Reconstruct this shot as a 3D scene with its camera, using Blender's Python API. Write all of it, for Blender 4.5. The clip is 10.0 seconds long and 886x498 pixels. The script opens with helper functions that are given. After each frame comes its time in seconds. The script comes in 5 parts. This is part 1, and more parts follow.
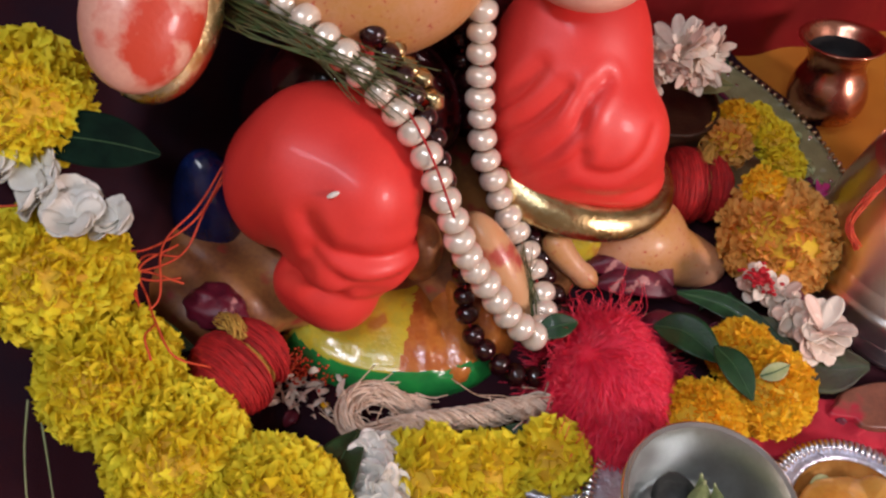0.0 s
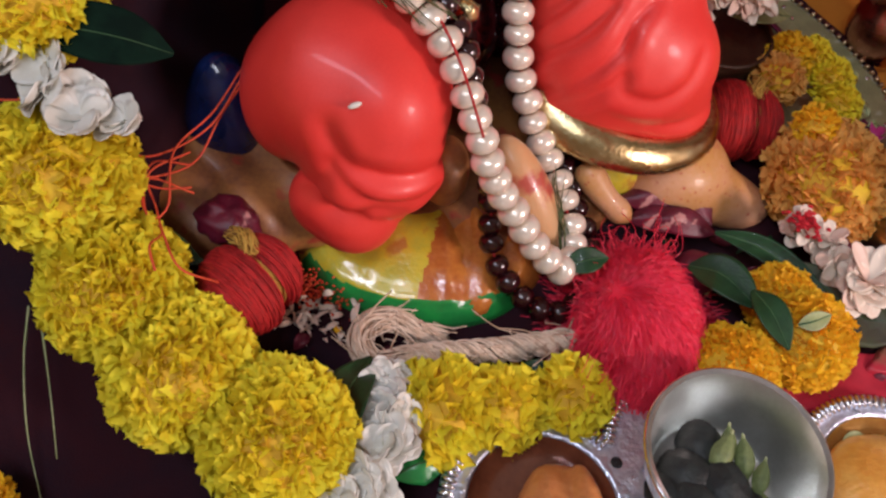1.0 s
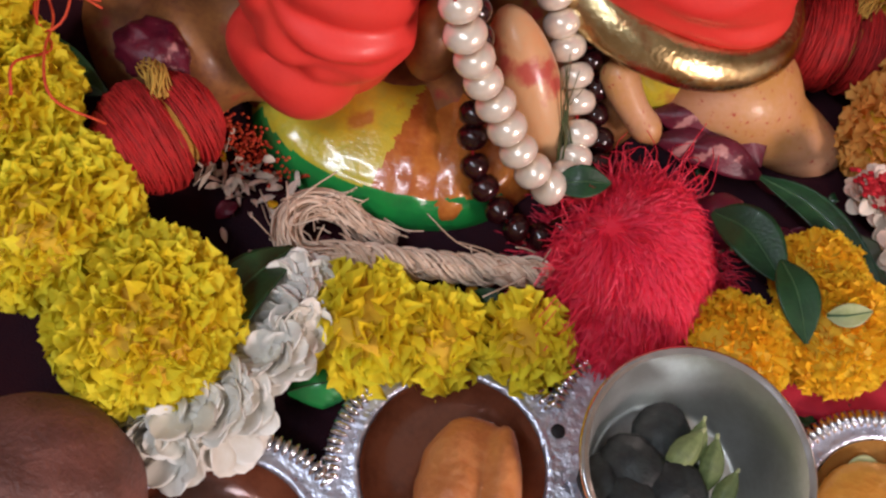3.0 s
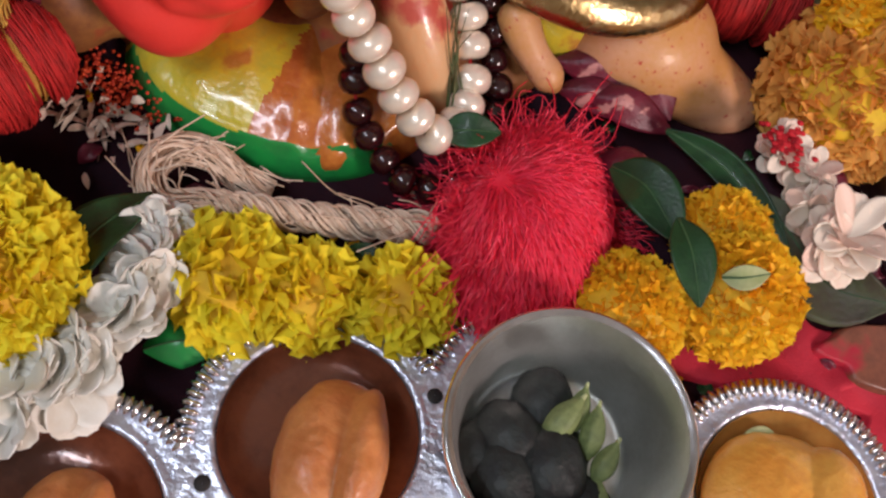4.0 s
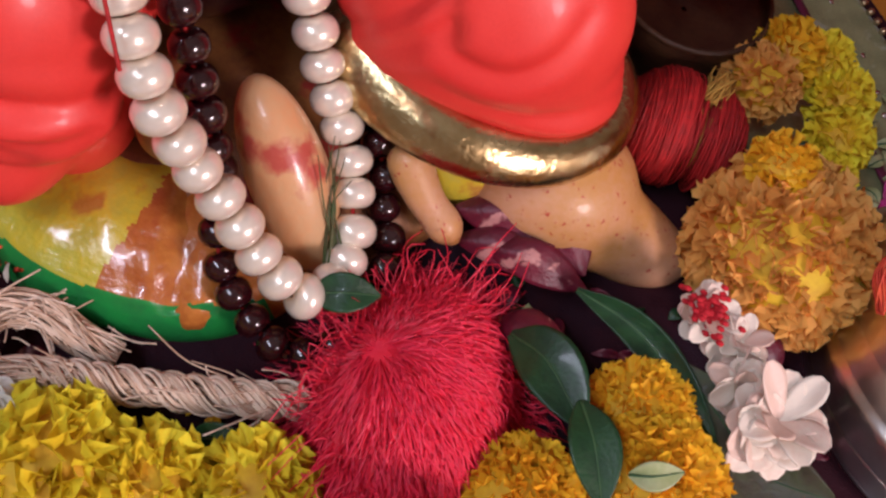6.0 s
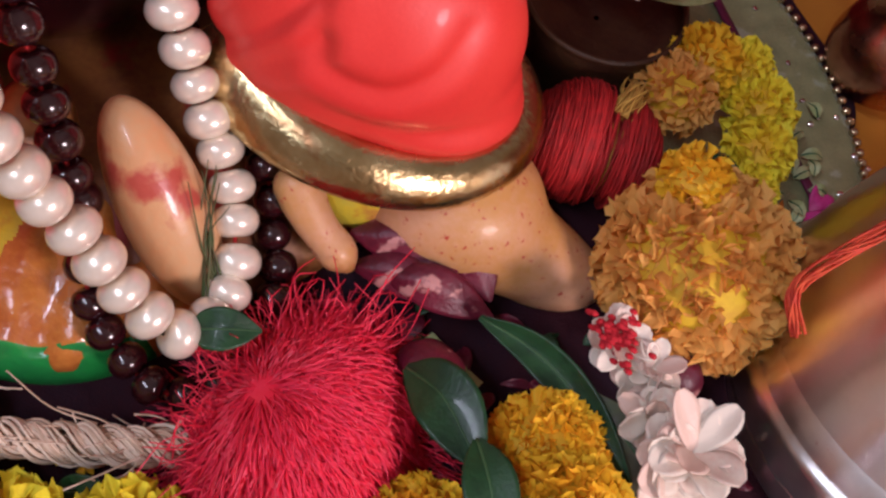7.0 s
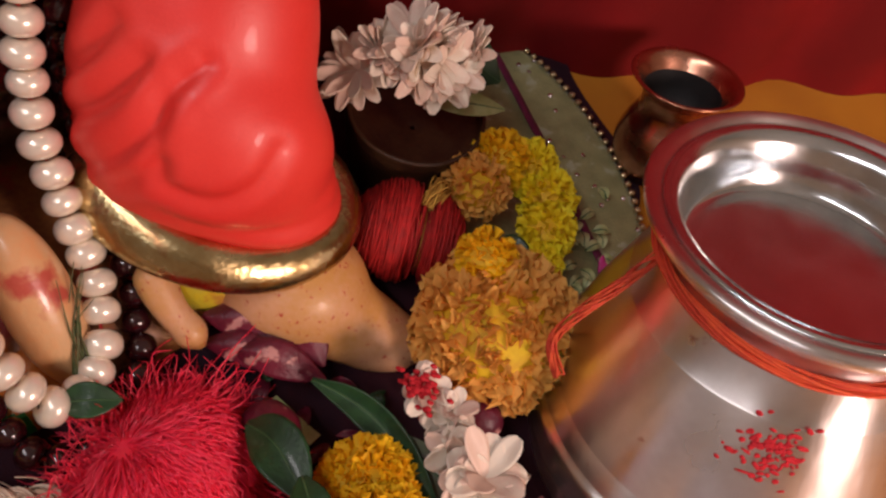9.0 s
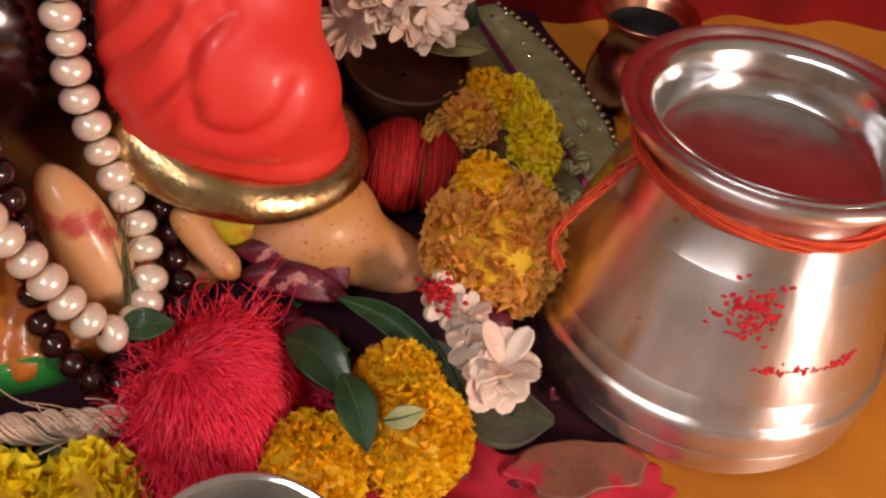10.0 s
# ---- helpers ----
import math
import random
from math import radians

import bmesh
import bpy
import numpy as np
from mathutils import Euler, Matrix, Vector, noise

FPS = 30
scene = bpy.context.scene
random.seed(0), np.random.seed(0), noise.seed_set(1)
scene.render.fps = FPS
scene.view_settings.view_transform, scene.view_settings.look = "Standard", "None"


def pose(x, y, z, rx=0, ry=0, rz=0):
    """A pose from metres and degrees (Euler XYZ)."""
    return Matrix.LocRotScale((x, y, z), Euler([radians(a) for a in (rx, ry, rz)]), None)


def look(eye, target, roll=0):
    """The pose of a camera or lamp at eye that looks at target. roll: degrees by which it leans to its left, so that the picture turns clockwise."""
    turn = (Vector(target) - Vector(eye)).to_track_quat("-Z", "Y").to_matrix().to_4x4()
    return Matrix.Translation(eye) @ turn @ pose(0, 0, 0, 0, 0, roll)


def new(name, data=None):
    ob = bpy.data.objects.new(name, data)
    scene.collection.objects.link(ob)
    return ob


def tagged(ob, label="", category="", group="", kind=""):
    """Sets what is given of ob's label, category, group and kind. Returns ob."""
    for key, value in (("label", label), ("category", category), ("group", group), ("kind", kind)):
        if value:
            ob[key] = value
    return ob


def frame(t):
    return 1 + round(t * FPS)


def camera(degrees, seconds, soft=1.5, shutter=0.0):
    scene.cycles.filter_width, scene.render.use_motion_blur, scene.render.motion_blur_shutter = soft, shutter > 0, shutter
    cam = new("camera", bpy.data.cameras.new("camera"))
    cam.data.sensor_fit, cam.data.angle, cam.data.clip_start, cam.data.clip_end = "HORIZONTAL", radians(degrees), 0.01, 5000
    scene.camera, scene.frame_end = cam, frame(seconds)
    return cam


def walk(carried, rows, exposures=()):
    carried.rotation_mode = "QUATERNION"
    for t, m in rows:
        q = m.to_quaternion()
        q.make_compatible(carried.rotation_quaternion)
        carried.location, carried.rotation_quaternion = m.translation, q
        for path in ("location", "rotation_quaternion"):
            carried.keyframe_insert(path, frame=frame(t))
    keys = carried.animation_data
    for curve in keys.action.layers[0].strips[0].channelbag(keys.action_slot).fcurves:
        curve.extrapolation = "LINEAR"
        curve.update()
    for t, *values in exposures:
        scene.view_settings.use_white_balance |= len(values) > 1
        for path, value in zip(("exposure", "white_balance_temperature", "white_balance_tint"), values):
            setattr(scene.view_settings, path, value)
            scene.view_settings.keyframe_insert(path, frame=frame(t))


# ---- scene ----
cam = camera(51.0, 10.0, soft=2.5)
PATH = [
    (0, (0.116, 0.099, 0.365), (-0.007, 1.341, -1.197), 10.6),
    (0.5, (0.122, 0.102, 0.352), (0.013, 1.285, -1.257), 11.7),
    (1, (0.117, 0.108, 0.345), (-0.022, 1.233, -1.303), 12.5),
    (1.5, (0.109, 0.12, 0.328), (-0.075, 1.199, -1.346), 14.1),
    (2, (0.11, 0.14, 0.306), (-0.083, 1.124, -1.424), 16.8),
    (2.2, (0.112, 0.145, 0.301), (-0.083, 1.1, -1.446), 17.5),
    (3.3, (0.16, 0.179, 0.297), (-0.054, 0.949, -1.537), 16.6),
    (3.5, (0.16, 0.182, 0.292), (0.008, 0.954, -1.546), 21.0),
    (4, (0.181, 0.193, 0.283), (0.03, 0.969, -1.554), 21.5),
    (4.5, (0.194, 0.198, 0.281), (0.04, 0.981, -1.553), 21.7),
    (5, (0.196, 0.208, 0.275), (-0.019, 1.08, -1.512), 20.1),
    (5.2, (0.189, 0.221, 0.278), (-0.02, 1.057, -1.527), 19.9),
    (6.3, (0.196, 0.249, 0.26), (-0.026, 1.19, -1.491), 20.2),
    (6.5, (0.202, 0.255, 0.259), (-0.004, 1.194, -1.495), 20.5),
    (7, (0.207, 0.265, 0.255), (0.009, 1.233, -1.484), 20.6),
    (7.5, (0.216, 0.276, 0.258), (0.048, 1.274, -1.467), 22.1),
    (8, (0.227, 0.28, 0.274), (0.055, 1.333, -1.418), 21.3),
    (8.5, (0.233, 0.269, 0.295), (0.044, 1.378, -1.359), 20.5),
    (9, (0.242, 0.248, 0.309), (0.094, 1.414, -1.309), 21.1),
    (9.5, (0.248, 0.218, 0.316), (0.121, 1.402, -1.292), 19.7),
    (10, (0.245, 0.202, 0.318), (0.151, 1.391, -1.287), 18.2),
]
walk(cam, [(t, look(eye, target, roll)) for t, eye, target, roll in PATH],
     exposures=[(0.0, -0.05, 6400, 20), (2.0, -0.03, 6300, 18), (4.5, -0.02, 6400, 15), (6.5, 0.02, 6050, 25), (7.3, 0.02, 6100, 25), (8.4, -0.28, 7100, 26), (9.0, -0.28, 7400, 26), (10.0, -0.16, 7800, 26)])

# ---- light ----
world = bpy.data.worlds.new("world")
world.use_nodes = True
world.node_tree.nodes["Background"].inputs[0].default_value = (0.5, 0.42, 0.4, 1)
world.node_tree.nodes["Background"].inputs[1].default_value = 0.02
scene.world = world


def area_lamp(name, eye, target, watts, size, colour, size_y=None):
    d = bpy.data.lights.new(name, "AREA")
    d.energy, d.color, d.size = watts, colour, size
    if size_y:
        d.shape, d.size_y = "RECTANGLE", size_y
    ob = new(name, d)
    ob.matrix_world = look(eye, target)
    return ob


bulb = bpy.data.lights.new("bulb_light", "POINT")
bulb.energy, bulb.color, bulb.shadow_soft_size = 26.0, (1.0, 0.82, 0.76), 0.11
new("bulb_light", bulb).location = (0.97, 0.09, 0.46)
area_lamp("tube_light", (-0.25, -0.40, 1.45), (0.14, 0.36, 0.03), 12.0, 1.20, (0.84, 0.92, 1.0), 0.10)

# ---- materials ----


def mat(name, col, col2=None, rough=0.5, spec=0.5, metal=0.0, scale=60.0, fine=500.0, bump=0.15, var=0.2, island=0.0, coat=0.0, sss=0.0, sheen=0.0, stain=None, stain_at=0.6, stain_scale=90.0, thin=0.0):
    m = bpy.data.materials.new(name)
    m.use_nodes = True
    n, l = m.node_tree.nodes, m.node_tree.links
    b = n["Principled BSDF"]
    tc = n.new("ShaderNodeTexCoord")
    big, small = n.new("ShaderNodeTexNoise"), n.new("ShaderNodeTexNoise")
    big.inputs["Scale"].default_value, big.inputs["Detail"].default_value = scale, 4
    small.inputs["Scale"].default_value, small.inputs["Detail"].default_value = fine, 3
    for t in (big, small):
        l.new(tc.outputs["Object"], t.inputs["Vector"])
    c2 = col2 or tuple(c * (1 - 2 * var) for c in col)
    ramp = n.new("ShaderNodeValToRGB")
    ramp.color_ramp.elements[0].position, ramp.color_ramp.elements[1].position = 0.35, 0.65
    ramp.color_ramp.elements[0].color, ramp.color_ramp.elements[1].color = (*c2, 1), (*col, 1)
    add = n.new("ShaderNodeMath")
    add.operation = "MULTIPLY_ADD"
    add.inputs[1].default_value, add.inputs[2].default_value = 0.35, -0.17
    l.new(small.outputs["Fac"], add.inputs[0])
    total = n.new("ShaderNodeMath")
    total.operation = "ADD"
    l.new(big.outputs["Fac"], total.inputs[0]), l.new(add.outputs[0], total.inputs[1])
    last = total.outputs[0]
    if island:
        geo = n.new("ShaderNodeNewGeometry")
        isl = n.new("ShaderNodeMath")
        isl.operation = "MULTIPLY_ADD"
        isl.inputs[1].default_value, isl.inputs[2].default_value = island, -island / 2
        l.new(geo.outputs["Random Per Island"], isl.inputs[0])
        both = n.new("ShaderNodeMath")
        l.new(last, both.inputs[0]), l.new(isl.outputs[0], both.inputs[1])
        last = both.outputs[0]
    l.new(last, ramp.inputs[0])
    out = ramp.outputs["Color"]
    if stain:
        st = n.new("ShaderNodeTexNoise")
        st.inputs["Scale"].default_value, st.inputs["Detail"].default_value = stain_scale, 5
        sr = n.new("ShaderNodeValToRGB")
        sr.color_ramp.elements[0].position, sr.color_ramp.elements[1].position = stain_at, stain_at + 0.07
        l.new(tc.outputs["Object"], st.inputs["Vector"]), l.new(st.outputs["Fac"], sr.inputs[0])
        mix = n.new("ShaderNodeMix")
        mix.data_type = "RGBA"
        l.new(sr.outputs["Color"], mix.inputs[0]), l.new(out, mix.inputs[6])
        mix.inputs[7].default_value = (*stain, 1)
        out = mix.outputs[2]
    l.new(out, b.inputs["Base Color"])
    rr = n.new("ShaderNodeMapRange")
    rr.inputs["To Min"].default_value, rr.inputs["To Max"].default_value = max(rough - 0.1, 0.03), min(rough + 0.12, 1)
    l.new(big.outputs["Fac"], rr.inputs["Value"]), l.new(rr.outputs[0], b.inputs["Roughness"])
    b.inputs["Metallic"].default_value = metal
    b.inputs["Specular IOR Level"].default_value = spec
    b.inputs["Coat Weight"].default_value, b.inputs["Coat Roughness"].default_value = coat, 0.09
    b.inputs["Sheen Weight"].default_value = sheen
    if sss:
        b.inputs["Subsurface Weight"].default_value = sss
        b.inputs["Subsurface Radius"].default_value = (1.0, 0.6, 0.3)
        b.inputs["Subsurface Scale"].default_value = 0.002
    bp = n.new("ShaderNodeBump")
    bp.inputs["Strength"].default_value, bp.inputs["Distance"].default_value = bump, 0.001
    l.new(small.outputs["Fac"], bp.inputs["Height"]), l.new(bp.outputs[0], b.inputs["Normal"])
    if thin:   # petals and threads let light through
        tr, both = n.new("ShaderNodeBsdfTranslucent"), n.new("ShaderNodeMixShader")
        both.inputs[0].default_value = thin
        l.new(out, tr.inputs["Color"]), l.new(b.outputs[0], both.inputs[1]), l.new(tr.outputs[0], both.inputs[2])
        l.new(both.outputs[0], n["Material Output"].inputs["Surface"])
    return m


ORANGE = mat("orange_gloss_paint", (0.84, 0.052, 0.038), (0.77, 0.038, 0.030), rough=0.47, scale=25, fine=900, bump=0.06, coat=0.10, stain=(0.80, 0.16, 0.13), stain_at=0.70, stain_scale=60)
GOLD = mat("gold_paint", (0.60, 0.48, 0.25), (0.46, 0.33, 0.15), rough=0.24, metal=1.0, scale=90, bump=0.25, stain=(0.42, 0.22, 0.10), stain_at=0.62, stain_scale=70)
SKIN = mat("peach_painted_clay", (0.64, 0.33, 0.18), (0.58, 0.28, 0.08), rough=0.45, scale=30, coat=0.12, stain=(0.46, 0.06, 0.03), stain_at=0.625, stain_scale=420)
PALM = mat("pink_palm_paint", (0.80, 0.42, 0.30), (0.72, 0.33, 0.24), rough=0.42, scale=60, coat=0.2, stain=(0.62, 0.06, 0.025), stain_at=0.50, stain_scale=38)
SOLE = mat("orange_foot_paint", (0.72, 0.36, 0.16), (0.66, 0.40, 0.20), rough=0.35, scale=70, coat=0.3, stain=(0.52, 0.09, 0.06), stain_at=0.545, stain_scale=48)
YELLOWP = mat("wet_yellow_paint", (0.64, 0.50, 0.03), (0.46, 0.46, 0.06), rough=0.22, scale=60, coat=0.7, bump=0.3, stain=(0.50, 0.24, 0.04), stain_at=0.60, stain_scale=60)
GREENP = mat("green_paint", (0.01, 0.27, 0.05), (0.015, 0.20, 0.05), rough=0.3, scale=90, coat=0.4)
AMBER = mat("amber_lacquer", (0.56, 0.20, 0.035), (0.40, 0.10, 0.022), rough=0.22, scale=55, coat=0.7, bump=0.3)
BASEW = mat("ochre_base_paint", (0.38, 0.16, 0.045), (0.20, 0.070, 0.030), rough=0.45, scale=34, coat=0.1, stain=(0.36, 0.04, 0.03), stain_at=0.58, stain_scale=60)
PEARL = mat("pearl_lustre", (0.87, 0.79, 0.66), (0.81, 0.71, 0.58), rough=0.26, metal=0.30, scale=90, fine=700, bump=0.03, coat=1.0)
GARNET_AND_SHADE = mat("garnet_bead_and_body_shade", (0.030, 0.004, 0.006), (0.015, 0.003, 0.004), rough=0.16, scale=90, bump=0.02, coat=0.5)
MARI_Y = mat("yellow_marigold_petal", (0.95, 0.85, 0.045), (0.90, 0.70, 0.025), rough=0.6, spec=0.25, scale=90, fine=900, island=0.25, thin=0.25)
MARI_O = mat("amber_marigold_petal", (0.97, 0.64, 0.025), (0.92, 0.48, 0.015), rough=0.6, spec=0.25, scale=90, fine=900, island=0.25, thin=0.25)
MARI_D = mat("dusted_orange_marigold_petal", (0.90, 0.50, 0.11), (0.84, 0.40, 0.08), rough=0.65, scale=50, fine=900, island=0.2, thin=0.28)
MARI_C = mat("marigold_heart", (0.72, 0.48, 0.016), (0.60, 0.34, 0.010), rough=0.7, scale=150)
WHITE_P = mat("white_jasmine_petal", (0.88, 0.87, 0.80), (0.83, 0.80, 0.70), rough=0.5, scale=120, fine=900, island=0.4, thin=0.12)
PINK_W = mat("pinkish_white_petal", (0.90, 0.80, 0.66), (0.84, 0.62, 0.50), rough=0.5, scale=90, fine=900, island=0.5, thin=0.12)
KUMKUM = mat("red_powder", (0.62, 0.02, 0.03), (0.45, 0.01, 0.02), rough=0.9, scale=300, bump=0.6)
LEAF = mat("dark_green_leaf", (0.013, 0.060, 0.018), (0.007, 0.034, 0.012), spec=0.35, rough=0.42, scale=150, fine=900, bump=0.2, coat=0.15)
# leaf green darkened almost to black for the shade over the garland
LEAF_SHADED = mat("shaded_green_leaf", (0.005, 0.018, 0.011), (0.003, 0.010, 0.007), spec=0.04, rough=0.7, scale=120)
LEAF_D = mat("dull_olive_leaf", (0.07, 0.085, 0.035), (0.06, 0.05, 0.03), rough=0.5, scale=120, bump=0.25)
LEAF_P = mat("pale_leaf_back", (0.42, 0.45, 0.22), (0.30, 0.36, 0.14), rough=0.5, scale=160, bump=0.2)
GRASS = mat("fine_grass", (0.06, 0.10, 0.025), (0.10, 0.09, 0.03), rough=0.55, scale=200)
TASSEL = mat("crimson_silk_thread", (1.0, 0.045, 0.105), (0.94, 0.024, 0.060), rough=0.36, spec=0.6, scale=200, island=0.6)
THREADR = mat("red_cotton_thread", (0.52, 0.015, 0.014), (0.34, 0.010, 0.009), rough=0.7, scale=250, island=0.5)
THREADO = mat("orange_red_thread", (0.72, 0.09, 0.025), (0.60, 0.05, 0.02), rough=0.7, scale=250, island=0.4)
THREADY = mat("yellow_cotton_thread", (0.62, 0.36, 0.06), (0.50, 0.25, 0.04), rough=0.75, scale=250, island=0.5)
ROPE = mat("cream_cotton_strand", (0.84, 0.67, 0.52), (0.66, 0.47, 0.33), rough=0.85, scale=200, fine=1200, island=0.7, bump=0.5)
# blue in the base colour stands for a cool reflection on the tray
SILVER = mat("embossed_silver_cool_reflection", (0.74, 0.79, 0.92), (0.60, 0.65, 0.80), rough=0.30, metal=0.85, scale=260, fine=380, bump=0.9)
CHROME = mat("chromed_rib", (0.84, 0.85, 0.88), (0.72, 0.73, 0.76), rough=0.12, metal=1.0, scale=120, bump=0.05)
STEEL = mat("brushed_steel", (0.78, 0.80, 0.80), (0.68, 0.70, 0.70), rough=0.17, metal=1.0, scale=70, fine=600, bump=0.05)
STEEL_M = mat("matt_steel", (0.86, 0.87, 0.84), (0.74, 0.74, 0.70), rough=0.34, metal=0.92, scale=70, fine=600, bump=0.06)
AMBERB = mat("amber_reflection_lining", (0.52, 0.30, 0.08), (0.42, 0.20, 0.05), rough=0.22, metal=0.5, scale=60)
LEAF_R = mat("leaf_midrib", (0.045, 0.12, 0.04), (0.03, 0.09, 0.03), rough=0.5, scale=150)
STEEL_S = mat("spun_polished_steel", (0.86, 0.82, 0.79), (0.78, 0.73, 0.70), rough=0.30, metal=1.0, scale=40, fine=300, bump=0.03, stain=(0.42, 0.12, 0.09), stain_at=0.71)
n, l = STEEL_S.node_tree.nodes, STEEL_S.node_tree.links
coord, stretch, grain = n.new("ShaderNodeTexCoord"), n.new("ShaderNodeMapping"), n.new("ShaderNodeTexNoise")
stretch.inputs["Scale"].default_value = (1.0, 1.0, 0.05)
grain.inputs["Scale"].default_value, grain.inputs["Detail"].default_value = 260, 3
l.new(coord.outputs["Object"], stretch.inputs["Vector"]), l.new(stretch.outputs[0], grain.inputs["Vector"])
relief = next(x for x in n if x.bl_idname == "ShaderNodeBump")
relief.inputs["Strength"].default_value = 0.08
turned = n.new("ShaderNodeTangent")
turned.direction_type, turned.axis = "RADIAL", "Z"
steel = n["Principled BSDF"]
steel.inputs["Anisotropic"].default_value, steel.inputs["Anisotropic Rotation"].default_value = 0.85, 0.25
l.new(turned.outputs[0], steel.inputs["Tangent"])
l.new(grain.outputs["Fac"], relief.inputs["Height"])
COPPER = mat("copper", (0.62, 0.30, 0.20), (0.48, 0.20, 0.13), rough=0.24, metal=1.0, scale=60, bump=0.05)
BLACK = mat("pit_shade_black", (0.012, 0.010, 0.010), rough=0.7)
BERRY = mat("blue_black_dried_fruit", (0.010, 0.011, 0.011), (0.020, 0.026, 0.024), spec=0.35, rough=0.55, scale=160, bump=0.5)
POD = mat("green_cardamom_husk", (0.20, 0.25, 0.09), (0.13, 0.17, 0.06), rough=0.6, scale=250, bump=0.4)
SWEET = mat("orange_brown_sweet", (0.66, 0.27, 0.085), (0.52, 0.17, 0.045), rough=0.45, scale=60, bump=0.35, coat=0.15, sss=0.2)
SWEETY = mat("amber_sweet", (0.84, 0.46, 0.09), (0.72, 0.32, 0.05), rough=0.35, scale=70, bump=0.4, coat=0.3, sss=0.2, stain=(0.86, 0.68, 0.30), stain_at=0.60, stain_scale=60)
BROWNB = mat("brown_reflection_lining", (0.22, 0.070, 0.035), (0.14, 0.042, 0.022), rough=0.14, metal=0.25, scale=60, coat=0.6)
NUT = mat("brown_coconut_shell", (0.20, 0.075, 0.055), (0.11, 0.040, 0.028), rough=0.55, scale=90, fine=700, bump=0.5)
CLOTH_Y = mat("mustard_cloth", (0.52, 0.20, 0.020), (0.42, 0.15, 0.018), rough=0.8, spec=0.2, scale=18, fine=1500, bump=0.5)
CLOTH_D = mat("dark_maroon_cloth", (0.034, 0.007, 0.011), (0.018, 0.007, 0.014), rough=0.85, spec=0.15, scale=30, fine=1500, bump=0.5)
CLOTH_R = mat("red_cloth", (0.25, 0.006, 0.007), (0.16, 0.004, 0.005), rough=0.7, spec=0.25, scale=14, fine=1500, bump=0.4)
CLOTH_P = mat("crimson_cloth", (0.55, 0.015, 0.035), (0.42, 0.01, 0.03), rough=0.75, scale=60, fine=1500, bump=0.4)
OLIVE = mat("olive_brocade", (0.27, 0.27, 0.12), (0.19, 0.20, 0.085), rough=0.36, scale=120, fine=900, bump=0.5, sheen=0.3, stain=(0.34, 0.36, 0.24), stain_at=0.60, stain_scale=110)
PLUM = mat("plum_ribbon", (0.16, 0.012, 0.05), (0.10, 0.01, 0.04), rough=0.6, scale=150)
PETAL_R = mat("dark_red_petal", (0.15, 0.008, 0.025), (0.09, 0.006, 0.018), rough=0.45, scale=90, fine=700, bump=0.3, stain=(0.50, 0.22, 0.20), stain_at=0.60, stain_scale=140)
BOARD = mat("peach_wood_board", (0.26, 0.09, 0.05), (0.15, 0.05, 0.03), rough=0.4, scale=40, stain=(0.45, 0.02, 0.04), stain_at=0.53, stain_scale=40)
PLASTER = mat("beige_wall_paint", (0.74, 0.66, 0.56), (0.68, 0.60, 0.50), rough=0.8, scale=3, fine=60)
# unseen ceiling, tinted blue so the metal reflects cool light from above
CEILING = mat("cool_light_ceiling_tint", (0.62, 0.70, 0.72), (0.56, 0.64, 0.66), rough=0.8, scale=3, fine=60)
BROWN = mat("brown_clay", (0.07, 0.028, 0.010), (0.04, 0.014, 0.006), rough=0.5, scale=90, bump=0.4)
RICE = mat("rice_grain", (0.82, 0.76, 0.66), rough=0.45)
BLUE = mat("blue_glossy_plastic", (0.006, 0.02, 0.10), (0.004, 0.01, 0.05), rough=0.2, coat=0.5)

# ---- mesh helpers ----
RIGHT = Vector((0.943, 0.332, 0)).normalized()   # the idol's sideways axis
BACK = Vector((-0.332, 0.943, 0)).normalized()   # away from its front
UP = Vector((0, 0, 1))
AX = np.array([RIGHT, BACK, UP])
rng = np.random.default_rng(7)


def join(*chunks):
    """Chunks of (verts, faces[, slot]) as one."""
    v, f, s, at = [], [], [], 0
    for c in chunks:
        v.append(np.asarray(c[0], float))
        f += [tuple(i + at for i in q) for q in c[1]]
        s += list(c[2]) if len(c) > 2 and not isinstance(c[2], int) else [c[2] if len(c) > 2 else 0] * len(c[1])
        at += len(c[0])
    return np.concatenate(v), f, s


def made(name, chunk, mats, parent=None, label="", smooth=True):
    me = bpy.data.meshes.new(name)
    me.from_pydata([tuple(p) for p in chunk[0]], [], chunk[1])
    for m in (mats if isinstance(mats, (list, tuple)) else [mats]):
        me.materials.append(m)
    if len(chunk) > 2 and not isinstance(chunk[2], int):
        me.polygons.foreach_set("material_index", chunk[2])
    me.polygons.foreach_set("use_smooth", [smooth] * len(me.polygons))
    me.update()
    ob = new(name, me)
    if parent:
        ob.parent = parent
    if label:
        tagged(ob, label)
    return ob


def root(name, at, label, category, group="", kind=""):
    ob = new(name)
    ob.location = at
    ob.empty_display_size = 0.01
    return tagged(ob, label, category, group, kind)


def sheet(P, around=False, both=False):
    """A grid of points (rows, columns, 3) as faces. around: the columns close on themselves."""
    P = np.asarray(P)
    r, c = P.shape[:2]
    f = [(i * c + j, i * c + (j + 1) % c, (i + 1) * c + (j + 1) % c, (i + 1) * c + j) for i in range(r - 1) for j in range(c if around else c - 1)]
    return P.reshape(-1, 3), f


